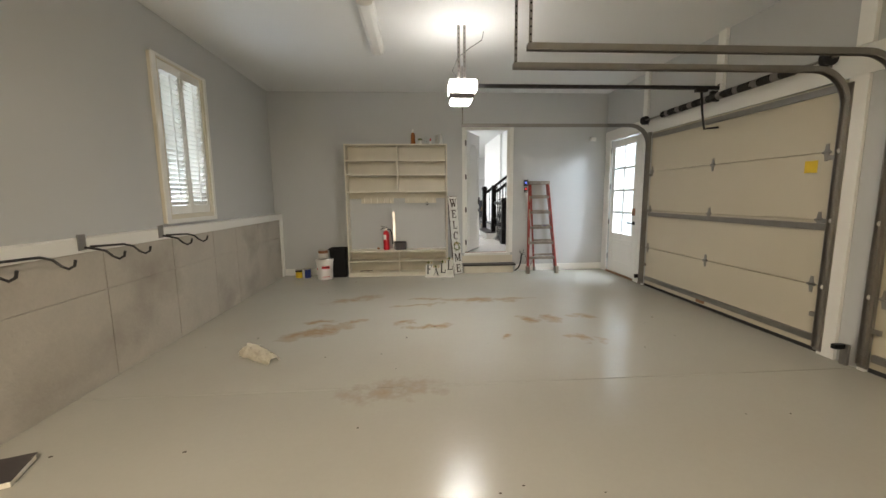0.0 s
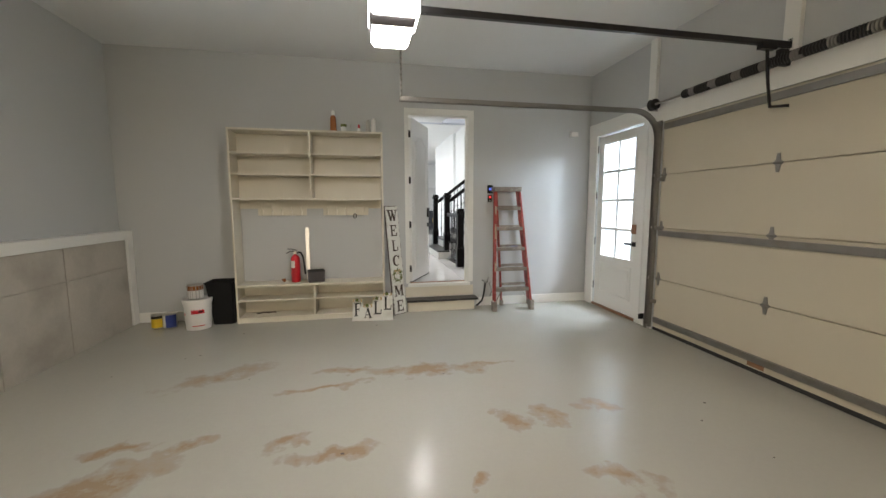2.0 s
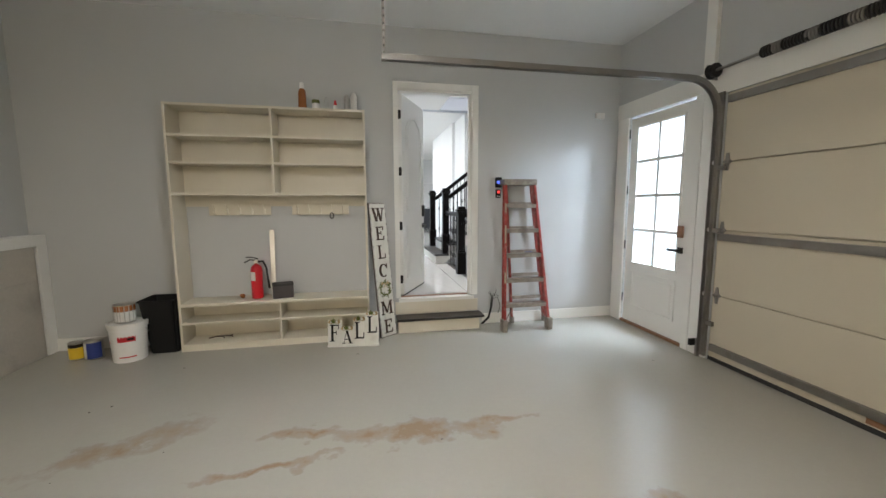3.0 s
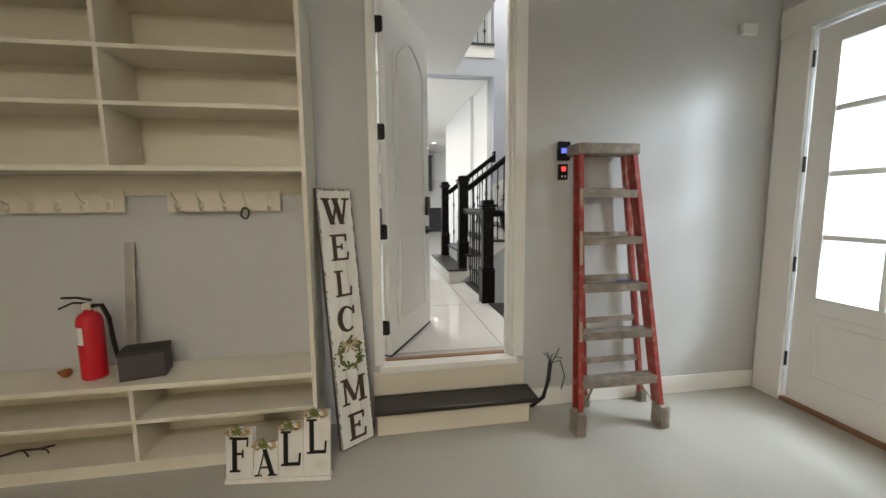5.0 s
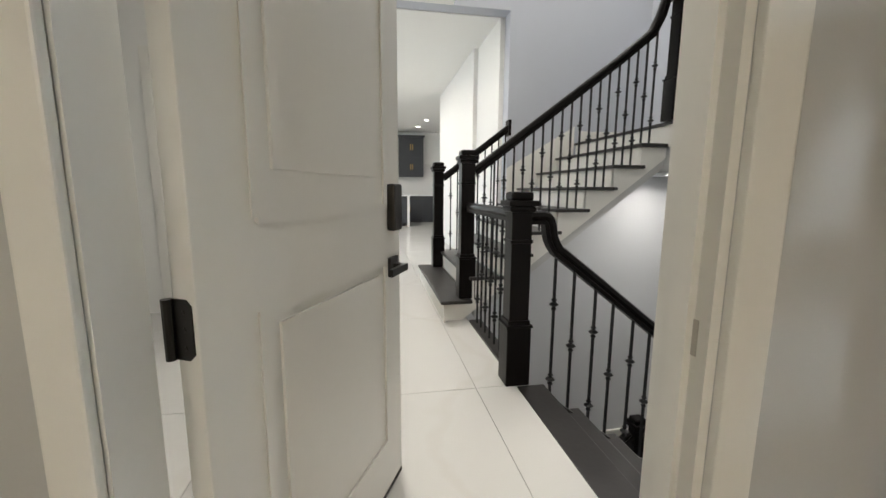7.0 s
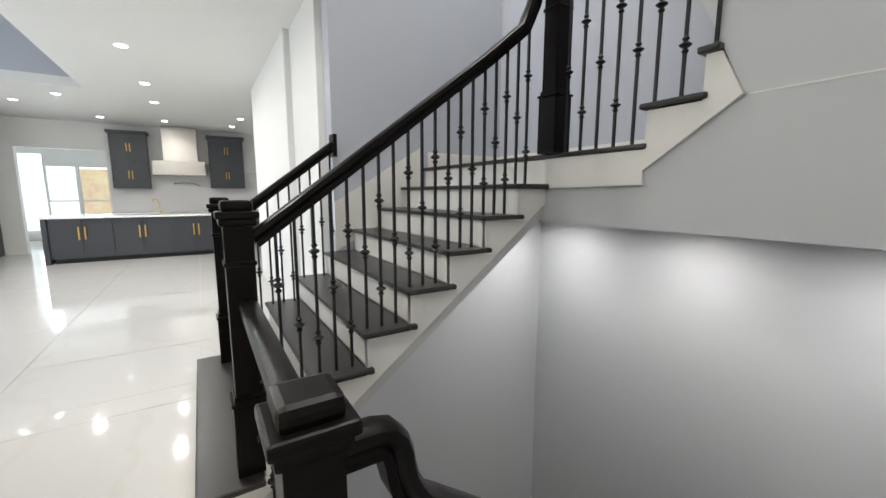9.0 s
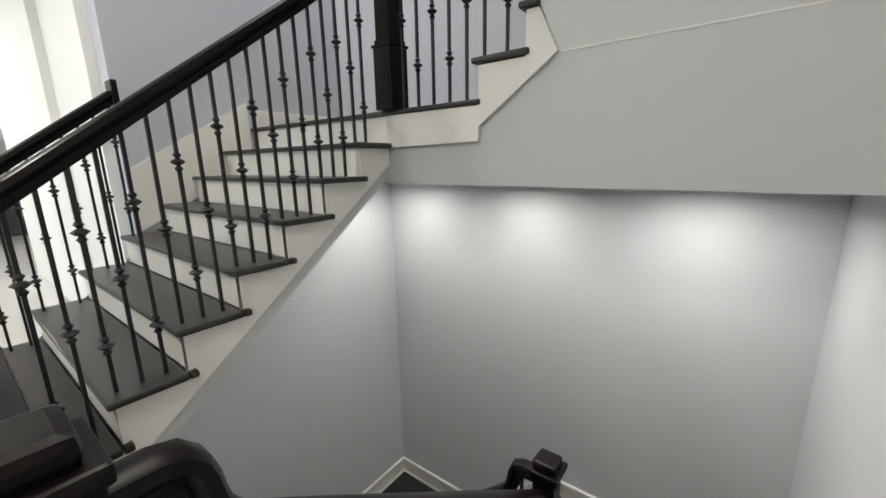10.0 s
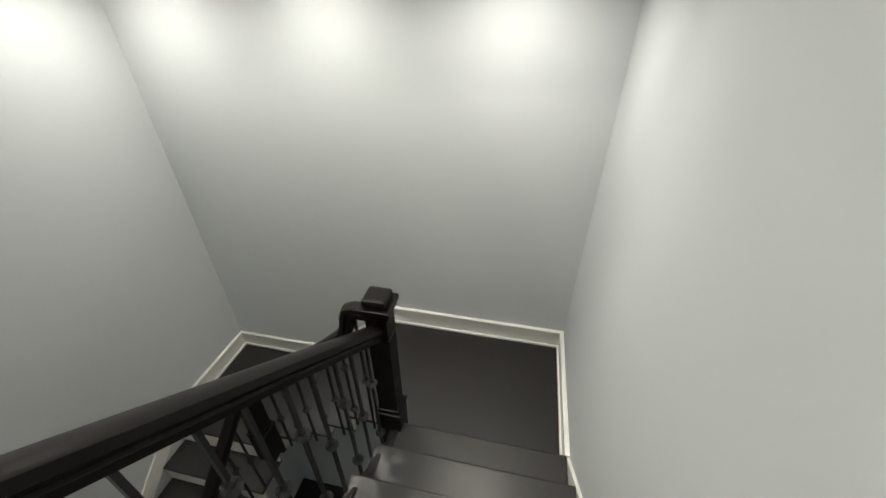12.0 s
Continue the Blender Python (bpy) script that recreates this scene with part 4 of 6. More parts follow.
jar("glass_jar", 0.49, 6.9, "small clear glass bottle", "glass", [(0.024, 0), (0.026, 0.01), (0.026, 0.08), (0.012, 0.11), (0.012, 0.125)])
jar("red_cap_bottle", 0.575, 6.92, "small bottle with a red cap", "plasticwhite", [(0.02, 0), (0.022, 0.01), (0.02, 0.05), (0.012, 0.06)], [(0.017, 0.06), (0.01, 0.105)], "red")
jar("spray_can", 0.69, 6.95, "grey aerosol can on the shelf", "stainless", [(0.028, 0), (0.03, 0.01), (0.03, 0.14), (0.02, 0.16), (0.01, 0.175)])
jar("spray_can", 0.76, 6.9, "pale grey aerosol can", "plasticwhite", [(0.03, 0), (0.032, 0.01), (0.032, 0.15), (0.022, 0.17), (0.012, 0.185)])

# ---- bins, buckets and cans ----
bn = thing("waste_bin", "tall black plastic waste bin beside the shelf", "bin")
bm = B()
lo = [(-1.24, 6.82), (-1.0, 6.82), (-1.0, 7.03), (-1.24, 7.03)]
hi = [(-1.3, 6.78), (-0.985, 6.78), (-0.985, 7.08), (-1.3, 7.08)]
def loop4(pts, z):
    return [bm.verts.new((x, y, z)) for x, y in pts]
def inset4(pts, d):
    cx, cy = sum(p[0] for p in pts) / 4, sum(p[1] for p in pts) / 4
    return [(x + (d if x < cx else -d), y + (d if y < cy else -d)) for x, y in pts]
rings = [loop4(lo, 0), loop4(hi, 0.53), loop4(inset4(hi, 0.01), 0.53), loop4(inset4(lo, 0.012), 0.02)]
for a, b in zip(rings, rings[1:]):
    for i in range(4):
        bm.faces.new((a[i], a[(i + 1) % 4], b[(i + 1) % 4], b[i]))
bm.faces.new(rings[0][::-1]), bm.faces.new(rings[-1])
bmesh.ops.bevel(bm, geom=[e for e in bm.edges if abs(e.verts[0].co.z - e.verts[1].co.z) > 0.3], offset=0.02, segments=3, affect="EDGES")
part("body", bm, "black", bn)
part("rim", sweep(B(), [(x, y, 0.525) for x, y in hi + hi[:1]], rnd(0.01, 6)), "black", bn)
bk = thing("paint_bucket", "white plastic bucket with a red label", "bucket", pose(-1.37, 6.74, 0))
part("body", lathe(B(), pose(0, 0, 0), [(0.128, 0), (0.132, 0.01), (0.146, 0.31), (0.155, 0.312), (0.155, 0.345), (0.148, 0.352)], 32), "plasticwhite", bk, smooth=True)
part("lid", lathe(B(), pose(0, 0, 0), [(0.158, 0.335), (0.158, 0.362), (0.14, 0.364), (0.138, 0.356)], 32), "plasticwhite", bk, smooth=True)
def wrap(parent, r, d0, d1, z0, z1, material, name="label"):
    pts = [((r + 0.0012) * math.cos(radians(d)), (r + 0.0012) * math.sin(radians(d))) for d in np.linspace(d0, d1, 12)]
    pts += [(p[0] * 0.98, p[1] * 0.98) for p in reversed(pts)]
    part(name, prism(B(), pts, "z", z0, z1), material, parent)
wrap(bk, 0.1415, 262, 318, 0.2, 0.27, "red")
wrap(bk, 0.1395, 200, 225, 0.18, 0.26, "red")
wrap(bk, 0.135, 262, 318, 0.05, 0.06, "red")
wrap(bk, 0.143, 292, 312, 0.215, 0.235, "black", "print_bar")
part("bail", sweep(B(), [(0.15 * math.cos(a), 0.15 * math.sin(a), 0.29 - 0.13 * math.sin(a / 1.0)) for a in [math.pi * i / 12 for i in range(13)]], rnd(0.003, 6)), "steel", bk)
def can(x, y, z, r, h, label, colours):
    t = thing("paint_can", label, "paint can", pose(x, y, z), group="paint cans on the garage floor")
    part("body", lathe(B(), pose(0, 0, 0), [(r * 0.97, 0), (r, 0.004), (r, h - 0.01), (r * 1.03, h - 0.008), (r * 1.03, h), (r * 0.9, h), (r * 0.88, h - 0.008)], 28), "stainless", t, smooth=True)
    for c, d0, d1, z0, z1 in colours:
        wrap(t, r, d0, d1, z0 * h, z1 * h, c)
    return t
can(-1.86, 6.83, 0, 0.06, 0.165, "yellow labelled paint can on the floor", [("yellow", 200, 350, 0.08, 0.72), ("blackgloss", 200, 350, 0.73, 0.92)])
can(-1.72, 6.83, 0, 0.072, 0.175, "blue and white labelled paint can on the floor", [("blue", 255, 350, 0.06, 0.92), ("plasticwhite", 190, 254, 0.06, 0.92)])
c3 = can(-1.39, 6.75, 0.363, 0.083, 0.165, "paint-spattered can standing on the bucket", [("plasticwhite", 150, 400, 0.05, 0.62)])
wrap(c3, 0.083, 150, 400, 0.63 * 0.165, 0.94 * 0.165, "brownstain", "dried_paint")

# ---- signs ----
w = thing("welcome_sign", "tall whitewashed plank sign reading WELCOME, leaning", "sign")
SL = 1.465
o0, ox = Vector((0.99, 6.80, 0.0)), Vector((0.165, 0.115, 0)).normalized()
top = Vector((0.895, 6.955, 1.478))
oz = (top - o0).normalized()
oz = (oz - ox * oz.dot(ox)).normalized()
oy = oz.cross(ox)
w.matrix_world = Matrix(((ox.x, oy.x, oz.x, o0.x), (ox.y, oy.y, oz.y, o0.y), (ox.z, oy.z, oz.z, o0.z), (0, 0, 0, 1)))
SW = 0.205
for k in range(3):
    part("plank", box(B(), SW * k / 3 + 0.0004, SW * (k + 1) / 3 - 0.0004, 0, 0.012, 0.004, SL, 0.003), "signwhite", w)
part("backing", box(B(), -0.006, SW + 0.006, 0.012, 0.028, -0.003, SL + 0.006, 0.003), "signedge", w, "dark worn backing board")
bm = B()
for i in range(150):
    u = random.random()
    if i % 3 == 2:
        x, z, a, b = random.random() * SW, random.choice((0.006, SL - 0.006)), random.uniform(0.003, 0.012), random.uniform(0.002, 0.005)
    else:
        x, z, a, b = random.choice((0.001, SW - 0.001)), random.random() * SL, random.uniform(0.0015, 0.004), random.uniform(0.004, 0.02)
    bmesh.ops.create_cone(bm, cap_ends=True, segments=6, radius1=1, radius2=0.8, depth=0.0012, matrix=Matrix.Translation((min(max(x, a * 0.4), SW - a * 0.4), -0.0004, min(max(z, b * 0.4), SL - b * 0.4))) @ Matrix.Rotation(radians(90), 4, "X") @ Matrix.Diagonal((a, b, 1, 1)))
tagged(part("worn_edge", bm, "signedge", w, "chipped dark edges"), kind="stuff")
for k, ch in enumerate("WELC ME"):
    z = SL - 0.125 - k * 0.204
    if ch == " ":
        ring = part("wreath", sweep(B(), [(SW / 2 + 0.062 * math.cos(a), -0.004, z + 0.068 * math.sin(a)) for a in [2 * math.pi * i / 24 for i in range(25)]], rnd(0.005, 6), up=(0, 1, 0)), "green", w, "painted green leaf wreath with a pink bow")
        bm = B()
        for i in range(150):
            a, r = random.random() * 6.28, random.gauss(0.066, 0.012)
            bmesh.ops.create_cone(bm, cap_ends=True, segments=5, radius1=0.008, radius2=0.001, depth=0.004, matrix=Matrix.Translation((SW / 2 + r * math.cos(a), -0.004 - 0.003 * random.random(), z + r * 1.08 * math.sin(a))) @ Euler((1.57 + random.random() * 0.6, random.random() * 6, 0)).to_matrix().to_4x4())
        part("leaf", bm, "green", ring)
        bm = B()
        for s in (-1, 1):
            prism(bm, [(SW / 2, z + 0.055), (SW / 2 + s * 0.045, z + 0.09), (SW / 2 + s * 0.05, z + 0.05)], "y", -0.012, -0.008)
            prism(bm, [(SW / 2, z + 0.055), (SW / 2 + s * 0.012, z + 0.02), (SW / 2 + s * 0.03, z + 0.018)], "y", -0.012, -0.008)
        part("bow", bm, "burlap", ring, "pale pink ribbon bow")
        continue
    bm = slab_letter(ch, {"W": 0.172, "E": 0.118, "L": 0.112, "C": 0.125, "M": 0.155}[ch], 0.148, 0.002)
    bmesh.ops.translate(bm, vec=(SW / 2, -0.004, z), verts=bm.verts)
    part("letter", bm, "signbrown", w)

f = thing("fall_sign", "four whitewashed blocks reading FALL with leaves", "sign", pose(0.44, 6.645, 0, -7, 0, -6))
bx0 = 0.0
for k, (ch, wd, ht) in enumerate((("F", 0.135, 0.27), ("A", 0.12, 0.2), ("L", 0.125, 0.29), ("L", 0.13, 0.345))):
    part("block", box(B(), bx0 + 0.001, bx0 + wd - 0.001, 0, 0.03, 0.022, ht, 0.004), "signwhite", f)
    bm = slab_letter(ch, 0.108, 0.17 if ch != "A" else 0.13, 0.002, 0.05)
    zc = ht - 0.125 if ch != "A" else ht - 0.1
    bmesh.ops.translate(bm, vec=(bx0 + wd / 2, -0.004, zc), verts=bm.verts)
    part("letter", bm, "black", f)
    lf = B()
    o = []
    for i in range(20):
        r = 0.036 if i % 4 == 0 else (0.028 if i % 2 == 0 else 0.017)
        o.append((bx0 + wd / 2 - 0.01 + r * math.sin(i * 0.314), ht - 0.005 + r * math.cos(i * 0.314)))
    prism(lf, o, "y", -0.012, -0.007)
    part("leaf", lf, "green", f, "green cloth maple leaf")
    part("ribbon", sweep(B(), [(bx0 + wd / 2 + 0.05 * math.sin(a), -0.01 + 0.012 * math.cos(2 * a), ht - 0.01 + 0.02 * math.sin(2 * a)) for a in [6.28 * i / 16 for i in range(17)]], [(-0.012, -0.001), (0.012, -0.001), (0.012, 0.001), (-0.012, 0.001)]), "burlap", f, "frayed burlap bow")
    bx0 += wd
part("base", box(B(), -0.004, bx0 + 0.004, -0.006, 0.04, 0.0, 0.022, 0.003), "signwhite", f)

# ---- step ladder ----
ld = thing("step_ladder", "worn red fibreglass step ladder with metal steps", "ladder", pose(0.006, 0, 0))
FL = [Vector((2.35, 6.745, 0.0)), Vector((2.415, 6.955, 1.66))]
FR = [Vector((2.895, 6.745, 0.0)), Vector((2.765, 6.955, 1.66))]
RL = [Vector((2.56, 7.04, 0.0)), Vector((2.455, 7.03, 1.66))]
RR = [Vector((2.98, 7.04, 0.0)), Vector((2.765, 7.03, 1.66))]
chan = lambda s: [(-0.014 * s, -0.038), (0.014 * s, -0.038), (0.014 * s, -0.03), (-0.008 * s, -0.03), (-0.008 * s, 0.03), (0.014 * s, 0.03), (0.014 * s, 0.038), (-0.014 * s, 0.038)]
for (a, b), s in ((FL, 1), (FR, -1)):
    part("front_rail", sweep(B(), [a + (b - a) * 0.05, b], chan(s), up=(0, 1, 0)), "redrail", ld)
    bm = B()
    box(bm, -0.03, 0.03, -0.048, 0.048, 0.002, 0.14, 0.008)
    bmesh.ops.translate(bm, vec=(a.x, a.y, 0), verts=bm.verts)
    part("foot", bm, "alu", ld, "grey metal foot with a rubber pad")
for (a, b), s in ((RL, 1), (RR, -1)):
    part("rear_rail", sweep(B(), [a, b], [(-0.012, -0.02), (0.012, -0.02), (0.012, 0.02), (-0.012, 0.02)], up=(0, 1, 0)), "redrail", ld)
    part("rear_foot", box(B(), a.x - 0.02, a.x + 0.02, a.y - 0.03, a.y + 0.03, 0, 0.08, 0.004), "alu", ld)
bm = B()
box(bm, 2.39, 2.79, 6.905, 7.07, 1.655, 1.722, 0.012)
part("top_cap", bm, "alu", ld, "worn grey top cap")
for k in range(5):
    f0 = (0.316 + 0.281 * k) / 1.66
    l, r = FL[0].lerp(FL[1], f0), FR[0].lerp(FR[1], f0)
    s = part("tread", box(B(), l.x + 0.008, r.x - 0.008, l.y - 0.038, l.y + 0.05, l.z - 0.006, l.z, 0.001), "alu", ld)
    part("tread_lip", box(B(), l.x + 0.008, r.x - 0.008, l.y - 0.04, l.y - 0.034, l.z - 0.045, l.z + 0.002, 0.001), "alu", s)
    part("tread_lip", box(B(), l.x + 0.008, r.x - 0.008, l.y + 0.042, l.y + 0.046, l.z - 0.03, l.z, 0.001), "alu", s)
    q, q2 = RL[0].lerp(RL[1], f0), RR[0].lerp(RR[1], f0)
    part("rear_bar", box(B(), q.x, q2.x, q.y - 0.008, q.y + 0.008, q.z - 0.02, q.z + 0.02, 0.002), "alu", ld)
for (a, b), s in ((FL, 1), (FR, -1)):
    p0, p1 = a.lerp(b, 0.06), a.lerp(b, 0.185)
    part("brace", sweep(B(), [p0 + Vector((0.01 * s, 0, 0)), p1 + Vector((0.11 * s, 0, -0.02))], [(-0.008, -0.002), (0.008, -0.002), (0.008, 0.002), (-0.008, 0.002)]), "alu", ld)
for i, (z, h) in enumerate(((0.55, 0.12), (1.0, 0.2), (1.35, 0.1))):
    p0, p1 = FL[0].lerp(FL[1], z / 1.66), FL[0].lerp(FL[1], (z + h) / 1.66)
    part("sticker", sweep(B(), [p0 + Vector((-0.002, -0.0395, 0)), p1 + Vector((-0.002, -0.0395, 0))], [(-0.01, -0.0006), (0.01, -0.0006), (0.01, 0.0006), (-0.01, 0.0006)], up=(0, 1, 0)), "aged", ld, "faded paper sticker")
part("tape", box(B(), 2.63, 2.72, 6.83, 6.865, 0.893, 0.896), "blue", ld, "torn blue tape")

# ---- wall controls ----
k1 = thing("wall_console", "black door opener console with a blue display", "wall control", kind="")
part("body", box(B(), 2.348, 2.428, BW - 0.028, BW, 1.634, 1.752, 0.008), "black", k1)
part("display", box(B(), 2.366, 2.41, BW - 0.03, BW - 0.0275, 1.678, 1.71, 0.0005), "bluescreen", k1, "lit blue display")
part("button", box(B(), 2.372, 2.404, BW - 0.031, BW - 0.0275, 1.647, 1.663, 0.001), "blackgloss", k1)
k2 = thing("wall_console", "small black opener button with a red light", "wall control")
part("body", box(B(), 2.356, 2.416, BW - 0.024, BW, 1.512, 1.612, 0.006), "black", k2)
part("display", box(B(), 2.372, 2.40, BW - 0.026, BW - 0.0235, 1.567, 1.595, 0.0005), "redscreen", k2, "lit red button")
for x in (2.37, 2.392):
    part("button", box(B(), x, x + 0.011, BW - 0.026, BW - 0.0235, 1.528, 1.54, 0.001), "plasticwhite", k2)
ms = thing("wall_sensor", "small white alarm sensor on the wall", "sensor")
part("body", box(B(), 3.61, 3.725, BW - 0.035, BW, 2.46, 2.53, 0.008), "plasticwhite", ms)
cb = thing("cable_stub", "black cable stub with bare wires at the wall", "cable")
part("sheath", sweep(B(), [(2.2, 7.085, 0.0), (2.27, 7.050, 0.08), (2.3, 7.040, 0.2), (2.315, 7.050, 0.32)], rnd(0.014, 8)), "wire", cb, smooth=True)
for i in range(5):
    a = i * 1.3
    part("strand", sweep(B(), [(2.315, 7.050, 0.315), (2.32 + 0.03 * math.cos(a), 7.040 + 0.02 * math.sin(a), 0.36), (2.32 + 0.07 * math.cos(a), 7.030 + 0.03 * math.sin(a), 0.35 + 0.02 * i % 3)], rnd(0.003, 5)), "wire", cb, smooth=True)
part("strand", sweep(B(), [(2.315, 7.050, 0.315), (2.38, 7.040, 0.33), (2.41, 7.030, 0.22), (2.38, 7.020, 0.14)], rnd(0.004, 5)), "wire", cb, smooth=True)
t = thing("safety_sensor", "small black door safety sensor near the floor", "sensor")
part("body", box(B(), 3.9, 3.97, 5.72, 5.75, 0.1, 0.16, 0.004), "black", t)
part("bracket", box(B(), 3.95, 3.98, 5.69, 5.72, 0.0, 0.17, 0.002), "steel", t)
t = thing("safety_sensor", "small black door safety sensor near the floor", "sensor")
part("body", box(B(), 3.86, 3.97, 2.62, 2.66, 0.14, 0.18, 0.004), "black", t)
part("bracket", box(B(), 3.95, 3.975, 2.6, 2.66, 0.0, 0.18, 0.002), "steel", t)

# the east wall and all that is fixed to it stand 6 cm further in
for ob in list(scene.objects):
    if not ob.parent and ob.name.split(".")[0] in ("wall_east", "trim_header", "trim_header_b", "trim_post", "trim_jamb_far", "trim_pier", "trim_pier_b", "door_2", "door_casing_outside", "garage_door", "door_track", "torsion_spring", "safety_sensor"):
        ob.location.x -= 0.06

# ---- litter and stains on the garage floor ----
t = thing("crumpled_paper", "crumpled cream paper sleeve on the floor", "paper", pose(-1.15, 3.23, 0.0, 0, 0, -38))
def curled(u0, u1, r0, r1, lift, seed, steps=9):
    """A creased sheet rolled into a low tunnel that lies along x."""
    bm = B()
    rows = []
    for i in range(steps + 1):
        f = i / steps
        u, r = u0 + (u1 - u0) * f, r0 + (r1 - r0) * f
        row = []
        for j in range(13):
            a = math.pi * (j / 12)
            q = 1 + 0.22 * noise.noise((i * 0.8, j * 0.45, seed)) + 0.1 * noise.noise((i * 2.1, j * 1.3, seed + 5))
            jag = 0.035 * noise.noise((j * 0.9, seed, 2)) if i in (0, steps) else 0
            row.append(bm.verts.new((u + jag, r * q * math.cos(a), max(0.003, r * lift * q * math.sin(a)))))
        rows.append(row)
    for p, q in zip(rows, rows[1:]):
        for j in range(12):
            bm.faces.new((p[j], p[j + 1], q[j + 1], q[j]))
    bmesh.ops.solidify(bm, geom=bm.faces, thickness=0.003)
    return bm
part("sleeve", curled(-0.2, 0.11, 0.09, 0.078, 0.95, 1), "paper", t)
part("torn_end", curled(0.09, 0.22, 0.08, 0.06, 0.85, 7, 6), "paper", t, "torn cream end with a dark hollow")
part("folded_flap", curled(-0.27, -0.17, 0.06, 0.1, 0.55, 3, 5), "paper", t)
t = thing("notebook", "dark covered notebook lying on the floor", "book", pose(-1.98, 1.72, 0, 0, 0, 20))
part("pages", box(B(), -0.17, 0.17, -0.12, 0.12, 0.002, 0.035, 0.003), "paper", t)
part("cover", box(B(), -0.175, 0.175, -0.125, 0.125, 0.035, 0.04, 0.001), "darkpaper", t)

t = thing("debris", "small scattered dark crumbs on the painted floor", "debris", kind="stuff")
bm = B()
for i in range(34):
    x, y = random.uniform(-1.8, 3.7), random.uniform(0.6, 6.8)
    s = random.uniform(0.003, 0.009)
    bmesh.ops.create_icosphere(bm, subdivisions=1, radius=s, matrix=Matrix.Translation((x, y, s * 0.25)) @ Matrix.Diagonal((1.6, 1, 0.3, 1)))
part("crumb", bm, "signedge", t)

# ---- house: shell ----
SY0 = 7.50        # stairwell side of the wall to the garage
EX = 4.95         # far wall of the stairwell
NY = 10.55        # well wall under the upper flight
UC = 6.4
WX = 2.455        # top nosing of the flight down
struct("floor_hall_slab", box(B(), -4.0, 2.30, BW + WT + 0.002, 24.2, HF - 0.2, HF - 0.006), "joint", "grout bed under the polished hall tiles", "floor")
struct("floor_hall_side", box(B(), 2.30, 3.3, 11.20, 24.2, HF - 0.2, HF - 0.006), "joint", "grout bed under the polished hall tiles", "floor")
struct("floor_kitchen_side", box(B(), 3.3, 5.4, 15.3, 24.2, HF - 0.2, HF - 0.006), "joint", "grout bed under the polished hall tiles", "floor")
struct("wall_stair_south", box(B(), 2.3, EX + 0.2, BW + WT + 0.002, SY0, -4.6, HF), "stairwall", "pale grey stairwell wall beside the steps", "wall")
struct("wall_stair_south_upper", box(B(), 2.3, EX + 0.2, BW + WT + 0.002, SY0, HF, UC), "stairwall", "pale grey stairwell wall beside the steps", "wall")
struct("wall_hall_south", box(B(), -4.1, DX0 - 0.1, BW + WT + 0.002, BW + WT + 0.05, HF, UC), "white_wall", "white hall wall beside the garage door", "wall")
struct("wall_hall_south_lintel", box(B(), DX0 - 0.1, 2.3, BW + WT + 0.002, BW + WT + 0.05, DZ1 + 0.05, UC), "white_wall", "white hall wall above the garage door", "wall")
struct("wall_stair_east", box(B(), EX, EX + 0.2, SY0, 11.4, -4.6, 1.6), "stairwall", "tall pale grey stairwell wall washed by downlights", "wall")
# Upper part of the same wall; its colour carries the bluish daylight.
struct("wall_stair_east_upper", box(B(), EX, EX + 0.2, SY0, 11.4, 1.6, UC), "bluewall", "wall beside the stair landing, tinted with bluish daylight", "wall")
struct("wall_well_north", prism(B(), [(2.2, -4.6), (EX, -4.6), (EX, 1.60), (3.99, 1.60), (2.4, 0.37), (2.2, 0.2)], "y", NY, NY + 0.15), "stairwall", "pale grey wall of the basement stairwell", "wall")
struct("wall_well_west", box(B(), 2.2, 2.33, 8.62, NY, -4.6, HF - 0.2), "stairwall", "pale grey wall of the basement stairwell", "wall")
struct("floor_basement", box(B(), 1.0, EX, SY0, NY, -4.7, -4.5), "tread", "dark basement floor", "floor")
struct("wall_stair_north", box(B(), 3.14, EX, 11.20, 11.38, HF, UC), "bluewall", "wall beside the upper flight, tinted with bluish daylight", "wall")
struct("wall_hall_east", box(B(), 3.08, 3.3, 11.38, 12.4, HF, UC), "white_wall", "white hall wall past the staircase", "wall")
struct("wall_hall_east_far", box(B(), 3.02, 3.3, 12.4, 15.3, HF, 3.45), "white_wall", "white hall wall leading to the kitchen", "wall")
struct("wall_kitchen_south", box(B(), 3.3, 5.4, 15.1, 15.3, HF, 3.45), "white_wall", "white kitchen wall", "wall")
struct("wall_kitchen_east", box(B(), 5.4, 5.55, 15.1, 20.6, HF, 3.45), "white_wall", "white kitchen wall", "wall")
struct("wall_kitchen_north", wall_with(B(), "y", 20.6, 20.78, -4.1, 5.5, HF, 3.45, [(-1.33, 0.27, HF, 2.8)]), "white_wall", "white kitchen wall with an opening", "wall")
# The opening behind the foyer fill is added; it holds no windows.
struct("wall_hall_west", wall_with(B(), "x", -4.25, -4.1, BW + WT, 24.2, HF, UC, [(11.0, 15.5, HF + 0.6, 5.6)]), "white_wall", "white hall wall with an added tall opening", "wall")
struct("wall_sunroom", box(B(), -4.1, 5.5, 24.2, 24.3, HF, 3.45), "white_wall", "white sunroom wall", "wall")
struct("ceiling_kitchen", box(B(), -4.1, 5.5, 16.6, 24.2, 3.45, 3.6), "white_wall", "white kitchen ceiling with recessed lights", "ceiling")
struct("ceiling_hall", box(B(), 0.68, 3.3, 11.386, 16.6, 3.45, 3.6), "white_wall", "white hall ceiling with recessed lights", "ceiling")
